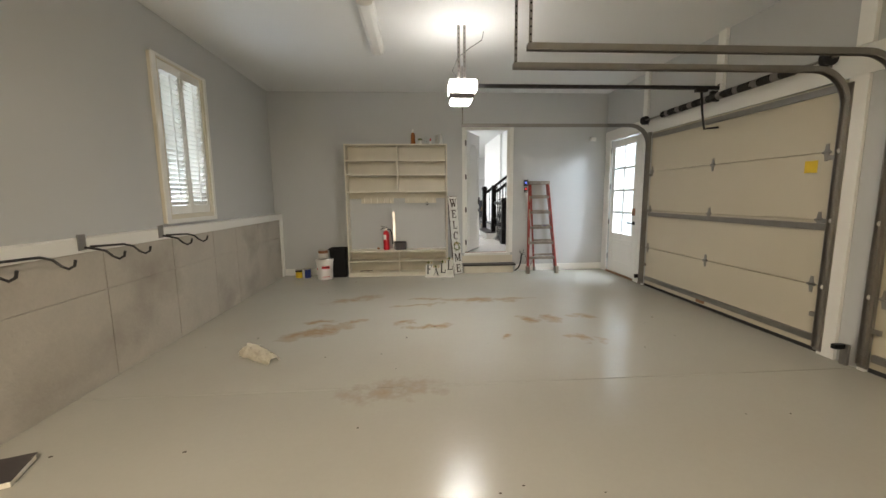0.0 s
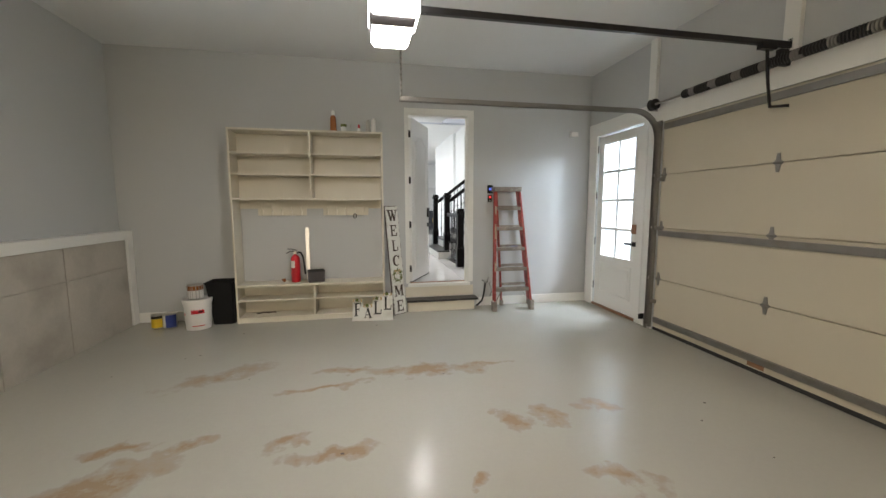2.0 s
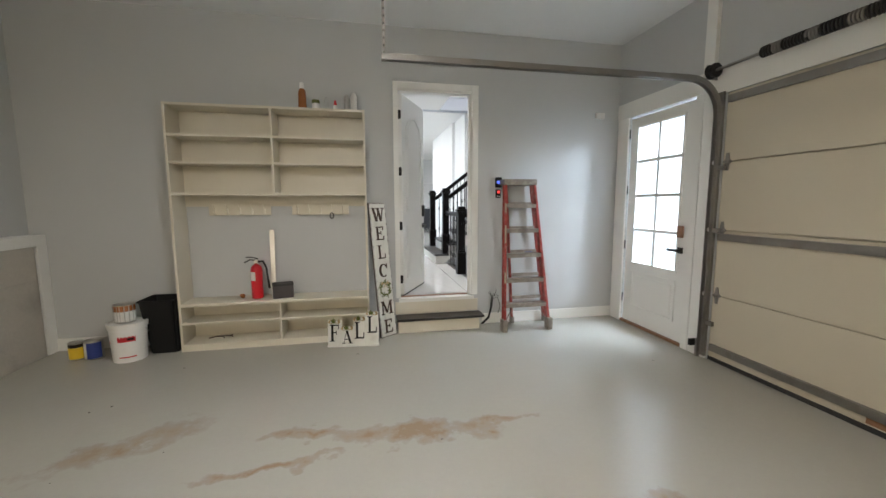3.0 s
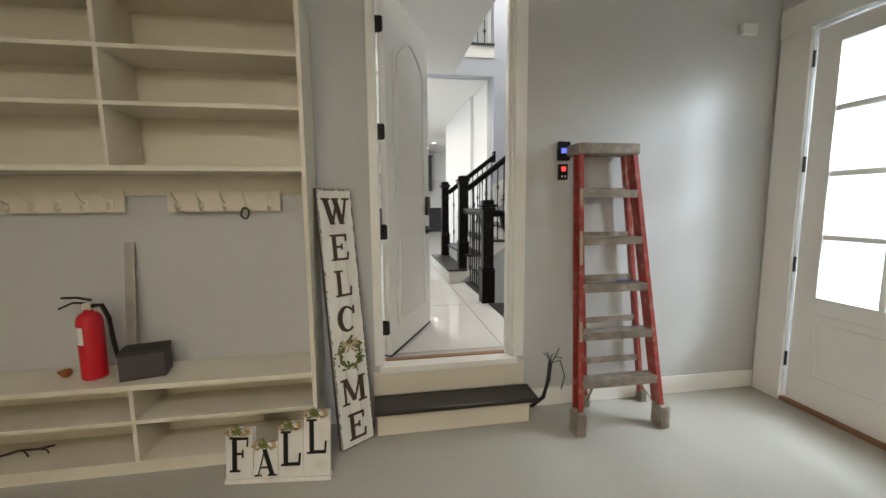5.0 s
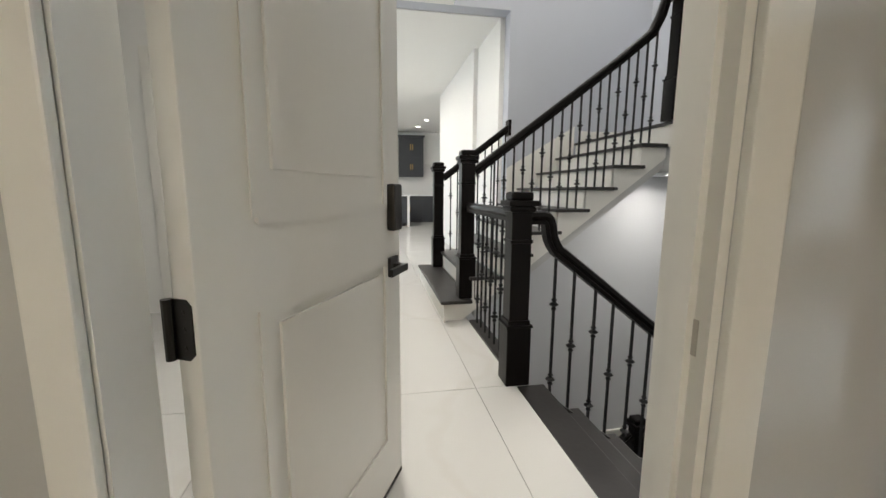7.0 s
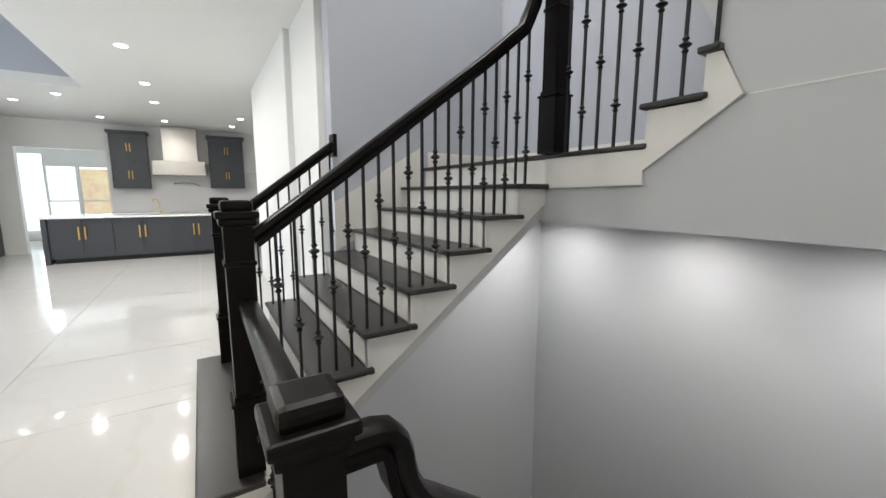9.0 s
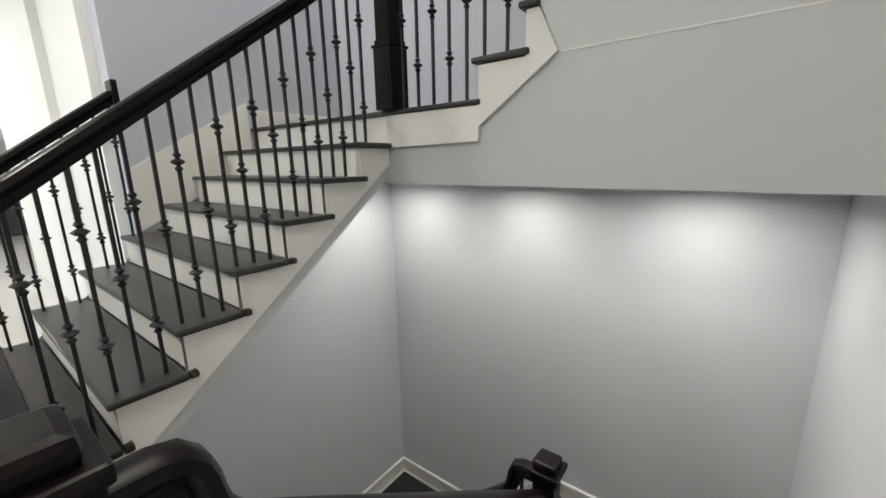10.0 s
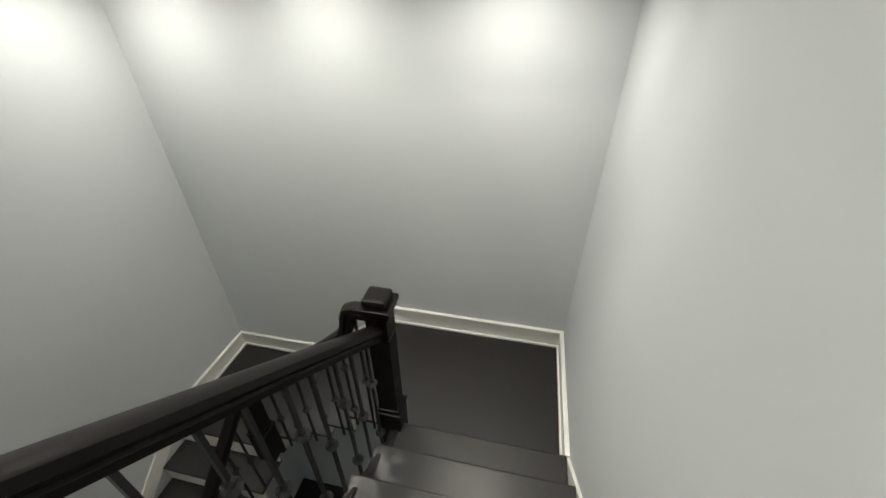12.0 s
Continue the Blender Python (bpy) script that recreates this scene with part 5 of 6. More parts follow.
struct("ceiling_entry", box(B(), -4.1, 2.46, BW + WT + 0.051, 11.175, 3.45, 3.6), "white_wall", "white entry ceiling", "ceiling")
struct("ceiling_upper", wall_with(B(), "y", BW + WT, 16.7, -4.2, EX + 0.2, UC, UC + 0.1, []), "ceiling", "white upper ceiling", "ceiling")
struct("wall_void_north", box(B(), -4.1, 0.68, 16.6, 16.7, 3.6, UC), "bluewall", "blue-grey wall above the hall", "wall")
struct("wall_void_east", box(B(), 0.6, 0.68, 12.6, 16.6, 3.6, UC), "stairwall", "blue-grey wall above the hall", "wall")
struct("wall_closet_front", wall_with(B(), "y", 10.23, 10.36, -4.1, 0.95, HF, 3.45, [(-0.18, 0.6, HF, 2.45)]), "white_wall", "white hall wall with a closet door", "wall")
struct("wall_closet_side", box(B(), 0.82, 0.95, 10.36, 11.05, HF, 3.45), "white_wall", "short white hall wall", "wall")
struct("wall_closet_back", box(B(), -4.1, 0.82, 10.93, 11.05, HF, 3.45), "white_wall", "white hall wall", "wall")
struct("baseboard_closet", box(B(), 0.66, 0.965, 10.212, 10.23, HF, HF + 0.16, 0.004), "trim", "white baseboard", "baseboard")
struct("baseboard_closet_side", box(B(), 0.95, 0.966, 10.23, 11.06, HF, HF + 0.16, 0.004), "trim", "white baseboard", "baseboard")
# upper floor edge
struct("floor_upper", box(B(), 0.68, EX, 11.39, 12.6, 3.605, 3.74), "white_wall", "upper landing floor", "floor")
struct("trim_upper_edge", box(B(), 0.68, 3.139, 11.18, 11.39, 3.74, 3.93, 0.004), "trim", "white fascia of the upper landing", "trim")
struct("wall_upper_edge", box(B(), 0.68, 3.139, 11.195, 11.385, 3.46, 3.74), "bluewall", "blue-grey band under the upper landing", "wall")
ur = thing("upper_railing", "dark upper landing railing with iron balusters", "railing")
part("shoe", box(B(), 0.7, 3.139, 11.16, 11.28, 3.93, 3.965, 0.004), "tread", ur)
part("handrail", sweep(B(), [(0.7, 11.22, 4.9), (3.13, 11.22, 4.9)], [(-0.03, -0.025), (0.03, -0.025), (0.035, 0.0), (0.025, 0.03), (-0.025, 0.03), (-0.035, 0.0)]), "wood", ur)


def baluster_mesh(h, knots):
    bm = B()
    box(bm, -0.0065, 0.0065, -0.0065, 0.0065, 0, h)
    for z in knots:
        for dz, r in ((-0.026, 0.016), (0, 0.028), (0.026, 0.016)):
            bmesh.ops.create_cone(bm, cap_ends=True, segments=8, radius1=r * 0.5, radius2=r, depth=0.011, matrix=Matrix.Translation((0, 0, z + dz - 0.0055)))
            bmesh.ops.create_cone(bm, cap_ends=True, segments=8, radius1=r, radius2=r * 0.5, depth=0.011, matrix=Matrix.Translation((0, 0, z + dz + 0.0055)))
    return mesh(bm, "baluster", "iron")


cache = {}
def baluster(x, y, z0, z1, kind, parent):
    """kind 1: one knuckle; 2: two knuckles."""
    h = round(z1 - z0, 2)
    if (h, kind) not in cache:
        cache[h, kind] = baluster_mesh(h + 0.01, {1: [h * 0.47], 2: [h * 0.22, h * 0.72]}[kind])
    ob = new("baluster", cache[h, kind])
    ob.parent = parent
    ob.location = (x, y, z0)
    return ob
for i in range(20):
    baluster(0.8 + i * 0.115, 11.22, 3.965, 4.88, (1, 2)[i % 2], ur)

# marble tiles
tiles = []
for i in range(-3, 6):
    for j in range(0, 14):
        x0, y0 = 2.065 - 1.2 + i * 0.605 * 2 - 0.0, 7.92 - 0.605 + j * 1.21
        tiles.append((x0, x0 + 1.207, y0, y0 + 1.207))


def tile(x0, x1, y0, y1):
    x0, x1, y0, y1 = max(x0, -4.0), min(x1, 5.4), max(y0, BW + WT + 0.003), min(y1, 24.1)
    if x1 - x0 < 0.02 or y1 - y0 < 0.02:
        return
    cells = [(x0, x1, y0, y1)]
    out = []
    for a, b, c, d in cells:
        if d <= 11.2:
            out.append((a, min(b, 2.30), c, d))
        elif c < 11.2:
            out.append((a, min(b, 2.30), c, 11.2))
            out.append((a, min(b, 3.0), 11.2, d))
        elif d <= 15.3:
            out.append((a, min(b, 3.0), c, d))
        elif c < 15.3:
            out.append((a, min(b, 3.0), c, 15.3))
            out.append((a, b, 15.3, d))
        else:
            out.append((a, b, c, d))
    for a, b, c, d in out:
        if b - a > 0.02 and d - c > 0.02:
            part("tile", box(B(), a + 0.0008, b - 0.0008, c + 0.0008, d - 0.0008, HF - 0.005, HF, 0.0006), "marble", floor_tiles)


floor_tiles = thing("floor_hall_tiles", "large polished white marble floor tiles with fine veins", "floor", kind="structure")
for q in tiles:
    tile(*q)
dn = thing("door_3", "white closed closet door with a black lever", "door", pose(-0.17, 10.25, HF), kind="structure")
panel_door(dn, 0.765, 2.1, 0.04)
lever(dn, 0.705, 0.875, 0, -1, False)
cs = thing("door_casing_closet", "white painted casing round the closet door", "door casing", kind="structure")
part("side_board", box(B(), 0.6, 0.67, 10.212, 10.23, HF, 2.52, 0.004), "trim", cs)
part("side_board", box(B(), -0.25, -0.18, 10.212, 10.23, HF, 2.52, 0.004), "trim", cs)
part("head_board", box(B(), -0.18, 0.6, 10.212, 10.23, 2.45, 2.52, 0.004), "trim", cs)
for z in (1.62, 1.22):
    s_ = thing("switch_plate", "white wall switch plate", "switch")
    part("plate", box(B(), 0.95, 0.957, 10.3, 10.42, z, z + 0.13, 0.002), "plasticwhite", s_)

# ---- staircase up ----
R, T = 0.184, 0.243
FX = [None] + [2.06 + T * (k - 1) for k in range(1, 10)]
def fz(k):
    return HF + R * k
UY0, UY1 = 9.64, 11.19


def nose(x):
    return fz(1) + (x - FX[1]) * R / T


up = thing("staircase", "staircase with dark treads and white risers turning at a landing", "staircase")
for k in range(1, 9):
    y0, y1 = (UY0 - 0.045, UY1) if k == 1 else (UY0 - 0.012, UY1)
    x1 = FX[k] + T + 0.055
    bm = B()
    box(bm, FX[k], FX[k + 1] + 0.02, y0 - 0.03, y1, fz(k) - 0.028, fz(k), 0.011)
    part("tread", bm, "tread", up)
    if k > 1:
        bm = B()
        box(bm, FX[k + 1] + 0.021, x1, y0 - 0.03, y0 + 0.012, fz(k) - 0.028, fz(k), 0.008)
        part("tread_return", bm, "tread", up)
    part("riser", box(B(), FX[k] + 0.028, FX[k] + 0.045, y0 + 0.0, UY1, fz(k - 1), fz(k) - 0.029), "trim", up)
# cut string on the open side
o = [(FX[1] + 0.028, HF)]
for k in range(1, 9):
    o += [(FX[k] + 0.028, fz(k) - 0.03), (FX[k + 1] + 0.028, fz(k) - 0.03)]
o += [(4.04, fz(8) + 0.1), (4.04, nose(4.04) - 0.324), (2.25, HF)]
part("string", prism(B(), o, "y", UY0, UY0 + 0.02), "trim", up)
# Shade under the string is put into this edge's darker grey.
o2 = [(2.36, nose(2.36) - 0.324), (4.03, nose(4.03) - 0.324), (4.03, nose(4.03) - 0.40), (2.36, nose(2.36) - 0.40)]
part("carriage", prism(B(), o2, "y", UY0 + 0.012, UY0 + 0.10), "wall", up, "plastered underside edge with shade in its grey")
part("soffit", prism(B(), [(2.36, nose(2.36) - 0.40), (4.03, nose(4.03) - 0.40), (4.03, nose(4.03) - 0.36), (2.36, nose(2.36) - 0.36)], "y", UY0 + 0.1, NY), "stairwall", up)
# wall string on the far side
o = [(3.14, fz(5)), (3.14, fz(5) + 0.42), (4.0, fz(9) + 0.20), (4.0, fz(8) - 0.1)]
part("wall_string", prism(B(), o, "y", UY1 - 0.006, UY1 + 0.008), "trim", up)
part("north_string", prism(B(), [(2.3, HF), (2.3, fz(1)), (FX[3], fz(2)), (FX[5], fz(4)), (3.14, fz(5) - 0.05), (3.14, HF)], "y", UY1 - 0.01, UY1 + 0.004), "trim", up)
LZ = fz(9)
bm = B()
box(bm, FX[9], EX - 0.003, 9.0 - 0.012, UY1, LZ - 0.028, LZ, 0.011)
part("landing", bm, "tread", up)
part("landing_riser", box(B(), 4.03, 4.045, UY0, UY1, fz(8), LZ - 0.029), "trim", up)
part("landing_band", prism(B(), [(UY0 - 0.002, LZ - 0.03), (9.0, LZ - 0.03), (9.0, LZ + 0.15), (8.757, LZ + 0.15), (8.757, LZ + 0.335), (8.70, LZ + 0.335), (8.61, LZ + 0.15), (9.0, LZ - 0.13), (9.0, LZ - 0.2), (UY0 - 0.002, LZ - 0.21)], "x", 4.012, 4.03), "trim", up)
part("tread_end", box(B(), 3.99, 4.119, 8.70, 8.787, LZ + R * 2 - 0.028, LZ + R * 2, 0.008), "tread", up)
part("landing_soffit", box(B(), 4.04, EX, SY0, NY, 1.58, 1.62), "stairwall", up)
for i in range(1, 7):
    y = 9.0 - T * (i - 1)
    part("tread", box(B(), 3.99 if i < 2 else 4.12, EX - 0.003, y - T - 0.02, y + 0.03, LZ + R * i - 0.028, LZ + R * i, 0.01), "tread", up)
    part("riser", box(B(), 4.03 if i < 3 else 4.12, EX - 0.003, y - 0.015, y, LZ + R * (i - 1), LZ + R * i - 0.029), "trim", up)
struct("wall_stair_face", prism(B(), [(UY0 + 0.1, 1.58), (UY0 + 0.1, LZ - 0.1), (9.0, LZ - 0.1), (8.61, LZ + 0.15), (8.70, LZ + 0.345), (9.05, 3.1), (9.05, UC), (SY0, UC), (SY0, 1.58)], "x", 4.03, 4.11), "stairwall", "pale grey wall enclosing the upper flight", "wall")
struct("trim_seam", prism(B(), [(8.60, 2.152), (SY0, 2.152), (SY0, 2.146), (8.60, 2.146)], "x", 4.0285, 4.0305), "trim", "fine plaster seam on the grey wall", "trim")
struct("baseboard_landing", box(B(), 4.06, EX, UY1 - 0.002, 11.2, LZ, LZ + 0.15, 0.003), "trim", "white baseboard on the stair landing", "baseboard")
struct("baseboard_landing_east", box(B(), EX - 0.014, EX - 0.001, 9.0, UY1 - 0.003, LZ, LZ + 0.15, 0.003), "trim", "white baseboard on the stair landing", "baseboard")


def newel(x, y, z, h, label, turn=0):
    t = thing("newel_post", label, "newel post", pose(x, y, z, 0, 0, turn), group="newel posts of the staircase")
    part("plinth", box(B(), -0.068, 0.068, -0.068, 0.068, 0, 0.33, 0.006), "wood", t)
    bm = B()
    for a, b, w0 in ((0.33, 0.345, 0.075), (0.345, 0.37, 0.062)):
        box(bm, -w0, w0, -w0, w0, a, b, 0.005)
    part("plinth_moulding", bm, "wood", t)
    part("shaft", box(B(), -0.055, 0.055, -0.055, 0.055, 0.37, h - 0.09, 0.004), "wood", t)
    part("neck_band", box(B(), -0.062, 0.062, -0.062, 0.062, h - 0.27, h - 0.25, 0.006), "wood", t)
    bm = B()
    box(bm, -0.07, 0.07, -0.07, 0.07, h - 0.105, h - 0.075, 0.01)
    box(bm, -0.08, 0.08, -0.08, 0.08, h - 0.075, h - 0.045, 0.008)
    box(bm, -0.06, 0.06, -0.06, 0.06, h - 0.05, h, 0.018)
    part("cap", bm, "wood", t, "moulded square cap")
    return t
NL = "dark stained square newel post with moulded cap"
n1 = newel(2.305, 8.575, HF, 1.06, NL + " at the stairhead")
n2 = newel(2.29, 9.70, fz(1), 1.20, NL + " on the bottom step")
n3 = newel(2.28, 11.06, fz(1), 1.20, NL + " on the bottom step")
n4 = newel(4.035, 9.60, fz(9), 1.086, NL + " at the landing")
n5 = newel(3.96, 8.55, -0.975, 1.20, NL + " at the lower landing")
n6 = newel(3.97, 9.62, -1.62, 0.92, NL + " at the lower turn")
RAIL = [(a * 1.12, b * 1.12) for a, b in [(-0.028, -0.03), (0.028, -0.03), (0.03, -0.012), (0.024, -0.006), (0.034, 0.008), (0.03, 0.026), (0.016, 0.034), (-0.016, 0.034), (-0.03, 0.026), (-0.034, 0.008), (-0.024, -0.006), (-0.03, -0.012)]]


ra = thing("stair_railing", "dark handrail with black iron balusters up the stairs", "railing")
part("handrail", sweep(B(), [(2.35, 9.70, nose(2.35) + 0.81), (3.55, 9.68, nose(3.55) + 0.81), (3.82, 9.66, nose(3.82) + 0.83), (3.88, 9.65, nose(3.88) + 0.92), (3.91, 9.64, nose(3.9) + 1.02), (3.96, 9.62, nose(3.9) + 1.06)], RAIL), "wood", ra, smooth=True)
for k in range(2, 9):
    for j, f in enumerate((0.05, 0.13, 0.21)):
        x = FX[k] + f
        if x < 2.4 or x > 3.93:
            continue
        i = (k * 3 + j)
        baluster(x, 9.685, fz(k), nose(x) + 0.79, (1, 2)[i % 2], ra)
rb = thing("stair_railing", "short dark handrail with iron balusters ending at the wall", "railing")
part("handrail", sweep(B(), [(2.34, 11.08, nose(2.34) + 0.81), (3.12, 11.10, nose(3.12) + 0.81)], RAIL), "wood", rb, smooth=True)
part("rosette", box(B(), 3.105, 3.138, 11.05, 11.17, nose(3.12) + 0.72, nose(3.12) + 0.9, 0.006), "wood", rb)
for k in range(2, 6):
    for j, f in enumerate((0.05, 0.13, 0.21)):
        x = FX[k] + f
        if 2.4 < x < 3.09:
            i = k * 3 + j
            baluster(x, 11.09, fz(k), nose(x) + 0.79, (1, 2)[i % 2], rb)
rc = thing("stair_railing", "dark railing with iron balusters on the landing", "railing")
part("handrail", sweep(B(), [(4.02, 9.54, LZ + 0.98), (4.02, 9.2, LZ + 1.0), (4.02, 8.6, LZ + 1.4)], RAIL), "wood", rc, smooth=True)
for i in range(5):
    y = 9.49 - i * 0.105
    baluster(4.02, y, LZ, LZ + 0.95, (1, 2)[i % 2], rc)
for i in range(2):
    for j in range(2):
        y = 8.97 - i * T - j * 0.12
        if y > 8.7:
            baluster(4.02, y, LZ + R * (i + 1), LZ + 1.0 + 0.7 * (9.1 - y), (1, 2)[j], rc)
rd = thing("guard_railing", "level dark guard rail with iron balusters by the well", "railing")
part("handrail", sweep(B(), [(2.31, 8.62, HF + 0.93), (2.31, 9.65, HF + 0.93)], RAIL), "wood", rd, smooth=True)
part("shoe", box(B(), 2.30, 2.40, 8.645, 9.59, HF - 0.02, HF + 0.016, 0.004), "tread", rd, "dark floor nosing")
for i in range(8):
    baluster(2.345, 8.73 + i * 0.112, HF + 0.016, HF + 0.91, (1, 2)[i % 2], rd)
struct("trim_stairhead", box(B(), 2.30, WX, SY0 + 0.002, 8.5, HF - 0.03, HF + 0.004, 0.004), "tread", "dark stained nosing board at the stairhead", "trim")
struct("wall_well_edge", box(B(), 2.31, 2.39, 8.645, 9.6, HF - 0.3, HF - 0.021), "trim", "white fascia under the well edge", "trim")

# ---- stairs down ----
DR, DT = 0.1886, 0.25
dnst = thing("staircase", "dark stained basement stairs turning at a landing", "staircase")
DY0, DY1 = SY0 + 0.002, 8.52
for j in range(1, 7):
    x, z = WX + DT * j, HF - DR * j
    part("tread", box(B(), x - DT - 0.025, x, DY0 + 0.02, DY1 + 0.03, z - 0.028, z, 0.01), "tread", dnst)
    part("riser", box(B(), x - DT - 0.04, x - DT - 0.026, DY0 + 0.02, DY1, z, z + DR - 0.029), "tread", dnst)
LA = -0.975
part("riser", box(B(), WX + DT * 6 - 0.04, WX + DT * 6 - 0.026, DY0 + 0.02, DY1, LA, LA + DR - 0.029), "tread", dnst)
part("landing", prism(B(), [(WX + DT * 6 - 0.025, DY0), (EX - 0.002, DY0), (EX - 0.002, 8.9), (4.03, 8.9), (4.03, DY1 + 0.03), (WX + DT * 6 - 0.025, DY1 + 0.03)], "z", LA - 0.03, LA), "tread", dnst)
part("string", prism(B(), [(WX - 0.02, HF - 0.03), (WX + DT * 6, LA + 0.15), (WX + DT * 6 + 0.1, LA - 0.03), (WX + DT * 6 + 0.1, LA - 0.2), (WX + DT * 6, LA - 0.2), (WX - 0.02, HF - 0.35)], "y", DY1 - 0.02, DY1), "tread", dnst, "dark stained stair string")
part("carcass", prism(B(), [(WX - 0.1, HF - 0.05), (WX + DT * 6, LA - 0.0), (WX + DT * 6 + 0.12, LA - 0.2), (WX - 0.1, HF - 0.4)], "y", DY0 + 0.02, DY1 - 0.021), "wall", dnst)
LB = -1.63
LY = 8.90
for i in range(1, 4):
    y, z = LY + 0.22 * (i - 1), LA - 0.164 * i
    part("tread", box(B(), 4.03, EX - 0.002, y - 0.02, y + 0.23, z - 0.028, z, 0.008), "tread", dnst)
    part("riser", box(B(), 4.03, EX - 0.002, y - 0.022, y - 0.008, z, z + 0.134), "trim", dnst)
part("riser", box(B(), 4.03, EX - 0.002, LY + 0.63, LY + 0.644, LB, LB + 0.134), "trim", dnst)
part("landing", box(B(), 4.0, EX - 0.002, LY + 0.645, NY - 0.002, LB - 0.03, LB, 0.006), "tread", dnst)
for i in range(1, 9):
    x, z = 4.0 - 0.235 * (i - 1), LB - 0.18 * i
    part("tread", box(B(), x - 0.25, x + 0.02, 9.62, NY - 0.02, z - 0.028, z, 0.008), "tread", dnst)
    part("riser", box(B(), x - 0.004, x + 0.01, 9.62, NY - 0.02, z, z + 0.151), "trim", dnst)
def dnose(x):
    return HF - 0.012 - (x - WX) * 0.8026
re_ = thing("stair_railing", "dark gooseneck handrail with iron balusters down the stairs", "railing")
g = [(2.36, 1.268), (2.43, 1.268), (2.452, 1.263), (2.466, 1.248), (2.474, 1.223), (2.479, 1.19), (2.487, 1.155), (2.502, 1.124), (2.525, 1.088), (2.56, 1.062), (2.66, dnose(2.66) + 0.818)]
path = [(x, 8.565, z) for x, z in g] + [(3.3, 8.56, dnose(3.3) + 0.838), (3.9, 8.555, dnose(3.9) + 0.85)]
part("handrail", sweep(B(), path, [(b, a) for a, b in RAIL], up=(0, 1, 0)), "wood", re_, smooth=True)
for j in range(1, 7):
    for q in range(2):
        x = WX + DT * (j - 1) + 0.06 + q * 0.115
        if x < 3.88:
            i = j * 2 + q
            top = 1.04 if x < 2.54 else min(1.25, dnose(x) + 0.785)
            baluster(x, 8.545, HF - DR * j, top, (2, 1)[i % 2], re_)
rf = thing("stair_railing", "dark lower handrail with iron balusters", "railing")
part("handrail", sweep(B(), [(3.97, 8.6, 0.09), (3.97, 8.69, 0.09), (3.97, 8.715, 0.08), (3.97, 8.73, 0.04), (3.97, 8.74, -0.03), (3.97, 8.77, -0.1), (3.97, 8.85, -0.18), (3.97, 9.56, -0.82)], RAIL), "wood", rf, smooth=True)
for i in range(7):
    y = 8.7 + i * 0.12
    baluster(3.985, y, LA - (0.0 if y < LY else 0.164 * (1 + int((y - LY) / 0.22))), (0.06 if y < 8.71 else -0.13 - (y - 8.77) * 0.9), (1, 2)[i % 2], rf)
rg = thing("stair_railing", "dark handrail with balusters under the upper flight", "railing")
part("handrail", sweep(B(), [(3.9, 9.62, -0.86), (3.0, 9.62, -1.56), (2.4, 9.62, -2.03)], RAIL), "wood", rg, smooth=True)
for i in range(12):
    x = 3.8 - i * 0.118
    baluster(x, 9.63, LB - 0.18 * (1 + int((4.0 - x) / 0.235)), -0.89 - (3.9 - x) * 0.777, (1, 2)[i % 2], rg)
# skirting in the well
def skirt(name, o, axis, a, b):
    struct(name, prism(B(), o, axis, a, b), "trim", "white skirting board in the stairwell", "baseboard")
skirt("baseboard_well_east", [(SY0 + 0.002, LA), (LY, LA), (LY + 0.08, LA - 0.1), (9.54, LA - 0.6), (9.54, LB), (NY - 0.002, LB), (NY - 0.002, LB + 0.15), (9.58, LB + 0.15), (LY, LA + 0.15), (SY0 + 0.002, LA + 0.15)], "x", EX - 0.016, EX - 0.001)
skirt("baseboard_well_south", [(WX, HF + 0.02), (WX + DT * 6, LA + 0.16), (WX + DT * 6, LA + 0.151), (EX - 0.017, LA + 0.15), (EX - 0.017, LA + 0.001), (WX + DT * 6 - 0.03, LA + 0.001), (WX, HF - 0.22)], "y", SY0 + 0.001, SY0 + 0.018)
skirt("baseboard_well_north", [(EX - 0.018, LB), (4.02, LB), (2.4, LB - 1.25), (2.4, LB - 1.1), (4.0, LB + 0.15), (EX - 0.018, LB + 0.15)], "y", NY - 0.016, NY - 0.001)

for z in (LA + 0.151, LA + 0.0005):
    struct("trim_skirting_east", box(B(), EX - 0.03, EX - 0.001, SY0 + 0.032, LY, z, z + 0.018, 0.004), "trim", "white moulding on the stairwell skirting", "trim")
    struct("trim_skirting_south", box(B(), WX + DT * 6 + 0.01, EX - 0.001, SY0 + 0.001, SY0 + 0.031, z, z + 0.018, 0.004), "trim", "white moulding on the stairwell skirting", "trim")
for z in (LB + 0.151, LB + 0.0005):
    struct("trim_skirting_east_low", box(B(), EX - 0.03, EX - 0.001, 9.6, NY - 0.032, z, z + 0.018, 0.004), "trim", "white moulding on the stairwell skirting", "trim")
    struct("trim_skirting_north", box(B(), 4.05, EX - 0.001, NY - 0.031, NY - 0.001, z, z + 0.018, 0.004), "trim", "white moulding on the stairwell skirting", "trim")

# ---- recessed lights ----
def downlight(x, y, z, r=0.075, label="round white recessed ceiling light"):
    t = thing("recessed_light", label, "ceiling light", pose(x, y, z), group="recessed lights")
    part("trim_ring", lathe(B(), pose(0, 0, 0), [(r * 0.8, -0.003), (r * 1.15, -0.004), (r * 1.2, -0.001), (r * 1.2, 0.0)], 24), "plasticwhite", t, smooth=True)
    part("lens", lathe(B(), pose(0, 0, 0), [(0.001, -0.006), (r * 0.8, -0.006), (r * 0.8, -0.004), (0.001, -0.004)], 20), "lamp", t, "glowing lens")
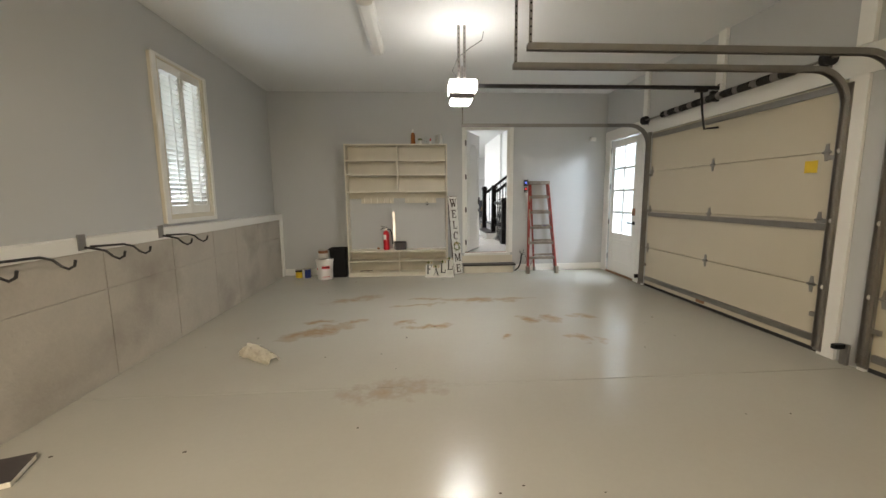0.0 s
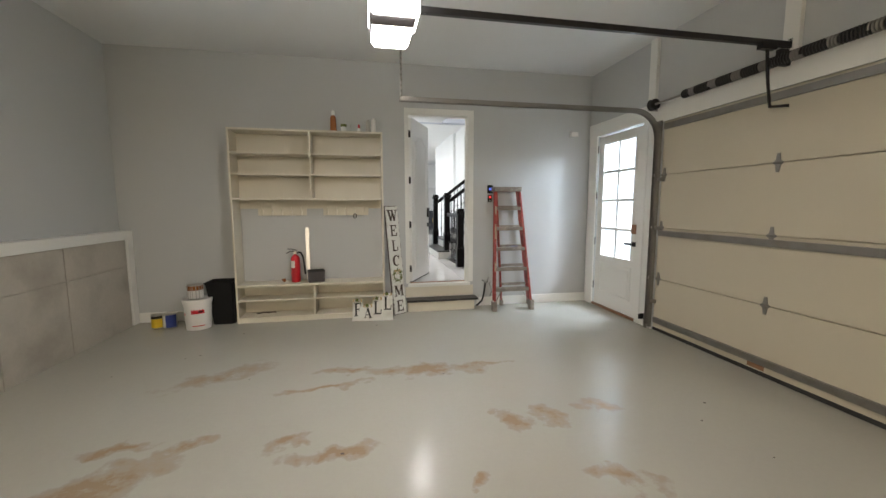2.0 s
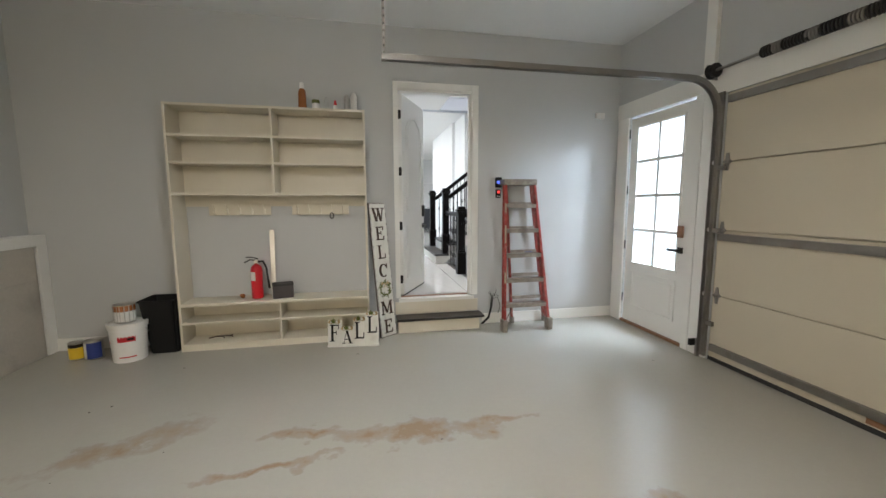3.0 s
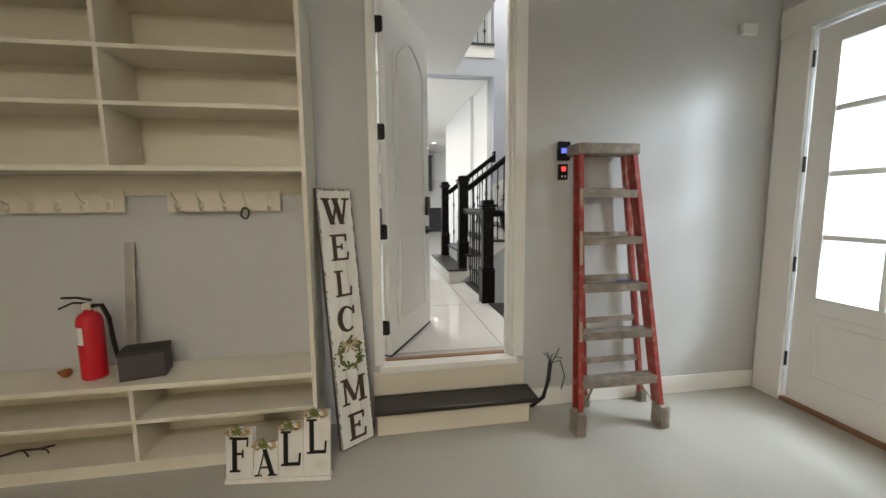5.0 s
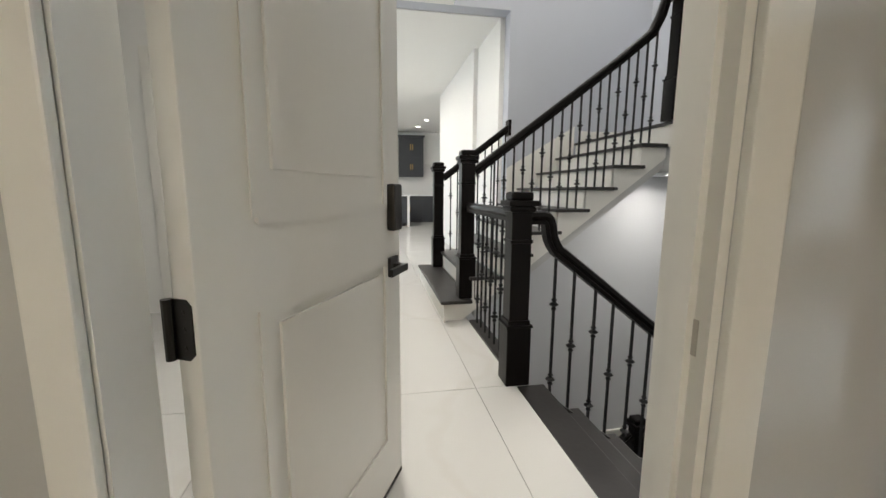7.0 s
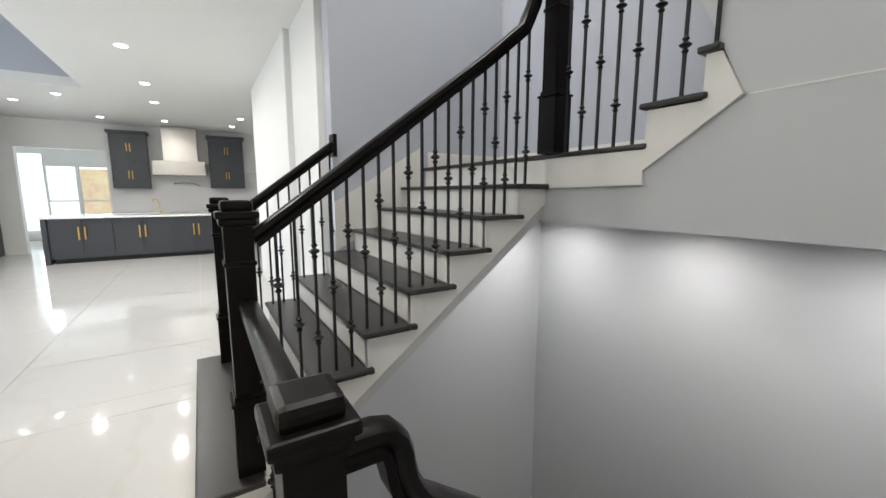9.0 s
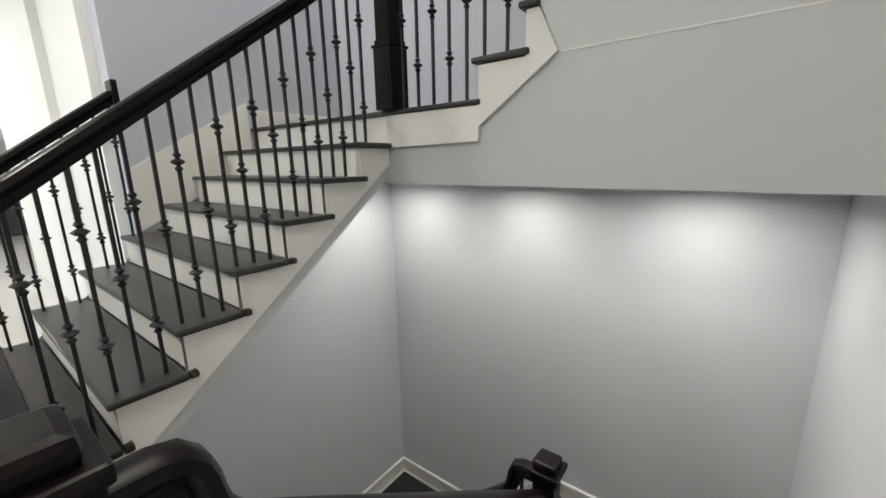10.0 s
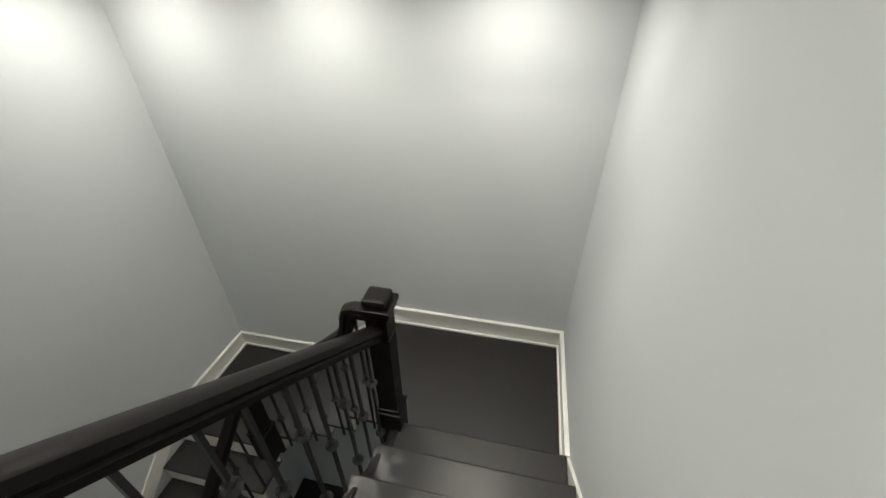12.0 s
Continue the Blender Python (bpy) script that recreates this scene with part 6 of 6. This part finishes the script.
for lx, ly in ((1.5, 8.4), (1.52, 13.9), (1.57, 15.7), (1.57, 17.2), (0.2, 17.3), (-1.0, 17.9), (-0.6, 18.3), (0.4, 19.6), (1.6, 19.4), (3.0, 19.4), (3.1, 18.2)):
    downlight(lx, ly, 3.45)
for ly in (8.07, 9.12, 10.1):
    downlight(4.48, ly, 1.58, 0.05, "bright recessed downlight in the stair soffit")

# ---- kitchen ----
def cabinet(name, x0, x1, y0, y1, z0, z1, doors, rows=1, label="", handles=True):
    t = thing(name, label, "cabinet")
    part("body", box(B(), x0, x1, y0 + 0.02, y1, z0, z1), "cabinet", t)
    dw = (x1 - x0) / doors
    rh = (z1 - z0) / rows
    for i in range(doors):
        for j in range(rows):
            a, b, c, d = x0 + dw * i + 0.004, x0 + dw * (i + 1) - 0.004, z0 + rh * j + 0.004, z0 + rh * (j + 1) - 0.004
            dd = part("door", wall_with(B(), "y", y0, y0 + 0.02, a, b, c, d, [(a + 0.06, b - 0.06, c + 0.06, d - 0.06)]), "cabinet", t)
            part("door_panel", box(B(), a + 0.06, b - 0.06, y0 + 0.008, y0 + 0.0195, c + 0.06, d - 0.06), "cabinet", dd)
            if handles:
                hx = b - 0.03 if i % 2 == 0 else a + 0.03
                part("handle", box(B(), hx - 0.01, hx + 0.01, y0 - 0.03, y0 - 0.012, (c + d) / 2 - 0.1, (c + d) / 2 + 0.1, 0.003), "gold", dd, "brass bar handle")
    return t
isl = thing("kitchen_island", "charcoal kitchen island with white quartz top", "kitchen island")
part("body", box(B(), -0.42, 2.55, 18.42, 19.3, HF + 0.09, 1.25), "cabinet", isl)
part("toe_kick", box(B(), -0.38, 2.5, 18.48, 19.25, HF, HF + 0.09), "rubber", isl)
part("waterfall_end", box(B(), 2.55, 2.62, 18.36, 19.34, HF, 1.25, 0.004), "quartz", isl)
part("end_panel", box(B(), -0.5, -0.42, 18.36, 19.34, HF, 1.25, 0.004), "cabinet", isl)
for i in range(6):
    a = -0.40 + i * 0.49
    dd = part("door", box(B(), a + 0.004, a + 0.486, 18.40, 18.42, HF + 0.1, 1.24, 0.004), "cabinet", isl)
    hx = a + (0.44 if i % 2 == 0 else 0.05)
    part("handle", box(B(), hx - 0.013, hx + 0.013, 18.365, 18.39, 0.82, 1.08, 0.003), "gold", dd, "brass bar handle")
tagged(new("worktop", mesh(box(B(), -0.54, 2.66, 18.33, 19.38, 1.25, 1.29, 0.005), "worktop", "quartz")), "white quartz worktop on the kitchen island", "worktop")
cabinet("wall_cabinet", 0.40, 1.13, 20.22, 20.58, 1.88, 3.2, 2, 2, "charcoal wall cabinet with brass handles")
cabinet("wall_cabinet", 2.45, 3.28, 20.22, 20.58, 1.9, 3.22, 2, 2, "charcoal wall cabinet with brass handles")
for x0, x1, z in ((0.36, 1.17, 3.2), (2.41, 3.32, 3.22)):
    struct("trim_cornice", box(B(), x0, x1, 20.18, 20.58, z, z + 0.07, 0.01), "cabinet", "charcoal cabinet cornice", "trim")
cabinet("base_cabinet", 0.35, 1.3, 19.98, 20.58, HF + 0.0, 1.24, 2, 1, "charcoal base cabinet with brass handles")
cabinet("base_cabinet", 2.25, 4.2, 19.98, 20.58, HF + 0.0, 1.24, 4, 1, "charcoal base cabinet with brass handles")
rg_ = thing("range_cooker", "stainless range cooker under the hood", "cooker")
part("body", box(B(), 1.31, 2.24, 19.95, 20.57, HF, 1.26, 0.01), "stainless", rg_)
part("oven_window", box(B(), 1.45, 2.1, 19.94, 19.95, HF + 0.3, HF + 0.65, 0.004), "black", rg_)
tagged(new("worktop", mesh(box(B(), 0.33, 1.305, 19.95, 20.59, 1.24, 1.28, 0.004), "worktop", "quartz")), "white quartz worktop along the kitchen wall", "worktop")
tagged(new("worktop", mesh(box(B(), 2.245, 4.22, 19.95, 20.59, 1.24, 1.28, 0.004), "worktop", "quartz")), "white quartz worktop along the kitchen wall", "worktop")
struct("trim_splashback", box(B(), 0.3, 4.4, 20.588, 20.6, 1.28, 2.35), "splash", "veined marble splashback behind the cooker", "trim")
hd = thing("range_hood", "stainless steel range hood with tall chimney", "range hood")
part("canopy", box(B(), 1.22, 2.35, 20.02, 20.58, 2.22, 2.58, 0.01), "stainless", hd)
part("chimney", box(B(), 1.45, 2.2, 20.2, 20.58, 2.58, 3.44, 0.01), "stainless", hd)
pf = thing("pot_filler", "steel pot filler tap on the splashback", "tap")
part("arm", sweep(B(), [(1.62, 20.56, 2.0), (1.62, 20.45, 2.02), (1.85, 20.4, 2.05), (2.1, 20.4, 2.02), (2.2, 20.38, 1.95)], rnd(0.014, 8)), "stainless", pf, smooth=True)
tp = thing("kitchen_tap", "brass kitchen tap on the island", "tap", pose(1.35, 19.1, 1.29))
part("spout", sweep(B(), [(0, 0, 0), (0, 0, 0.28), (-0.03, 0, 0.33), (-0.09, 0, 0.34), (-0.12, 0, 0.28)], rnd(0.013, 8)), "gold", tp, smooth=True)
part("base", lathe(B(), pose(0, 0, 0), [(0.03, 0), (0.03, 0.01), (0.018, 0.02)], 14), "gold", tp)
tc_ = thing("tall_cabinet", "tall charcoal cabinet housing a steel refrigerator", "cabinet")
part("body", box(B(), -2.4, -1.7, 18.9, 20.58, HF, 3.2), "cabinet", tc_)
part("fridge_door", box(B(), -1.7, -1.67, 19.0, 20.0, HF + 0.1, 2.4, 0.006), "stainless", tc_, "steel refrigerator door")
part("upper_door", box(B(), -1.7, -1.68, 19.0, 20.0, 2.45, 3.1, 0.004), "cabinet", tc_)
part("handle", box(B(), -1.65, -1.62, 19.9, 19.93, 1.0, 2.2, 0.004), "stainless", tc_)
part("cornice", box(B(), -2.4, -1.63, 18.85, 20.58, 3.2, 3.28, 0.01), "cabinet", tc_)
# sunroom windows seen through the opening
struct("backdrop_garden", box(B(), -4.1, 3.0, 24.16, 24.19, HF + 0.3, 2.9), "sunroom", "bright garden light beyond the sunroom", "backdrop")
struct("backdrop_trees", box(B(), -0.95, 0.45, 24.12, 24.15, HF + 0.3, 2.5), "garden", "autumn trees beyond the sunroom", "backdrop")
for x0, x1 in ((-1.7, -0.95), (-0.95, -0.2), (-0.2, 0.6)):
    wf = thing("window_sunroom", "white framed sunroom window", "window", kind="structure")
    part("frame", wall_with(B(), "y", 24.0, 24.08, x0, x1, HF, 3.4, [(x0 + 0.05, x1 - 0.05, HF + 0.35, 1.5), (x0 + 0.05, x1 - 0.05, 1.54, 2.55)]), "trim", wf)
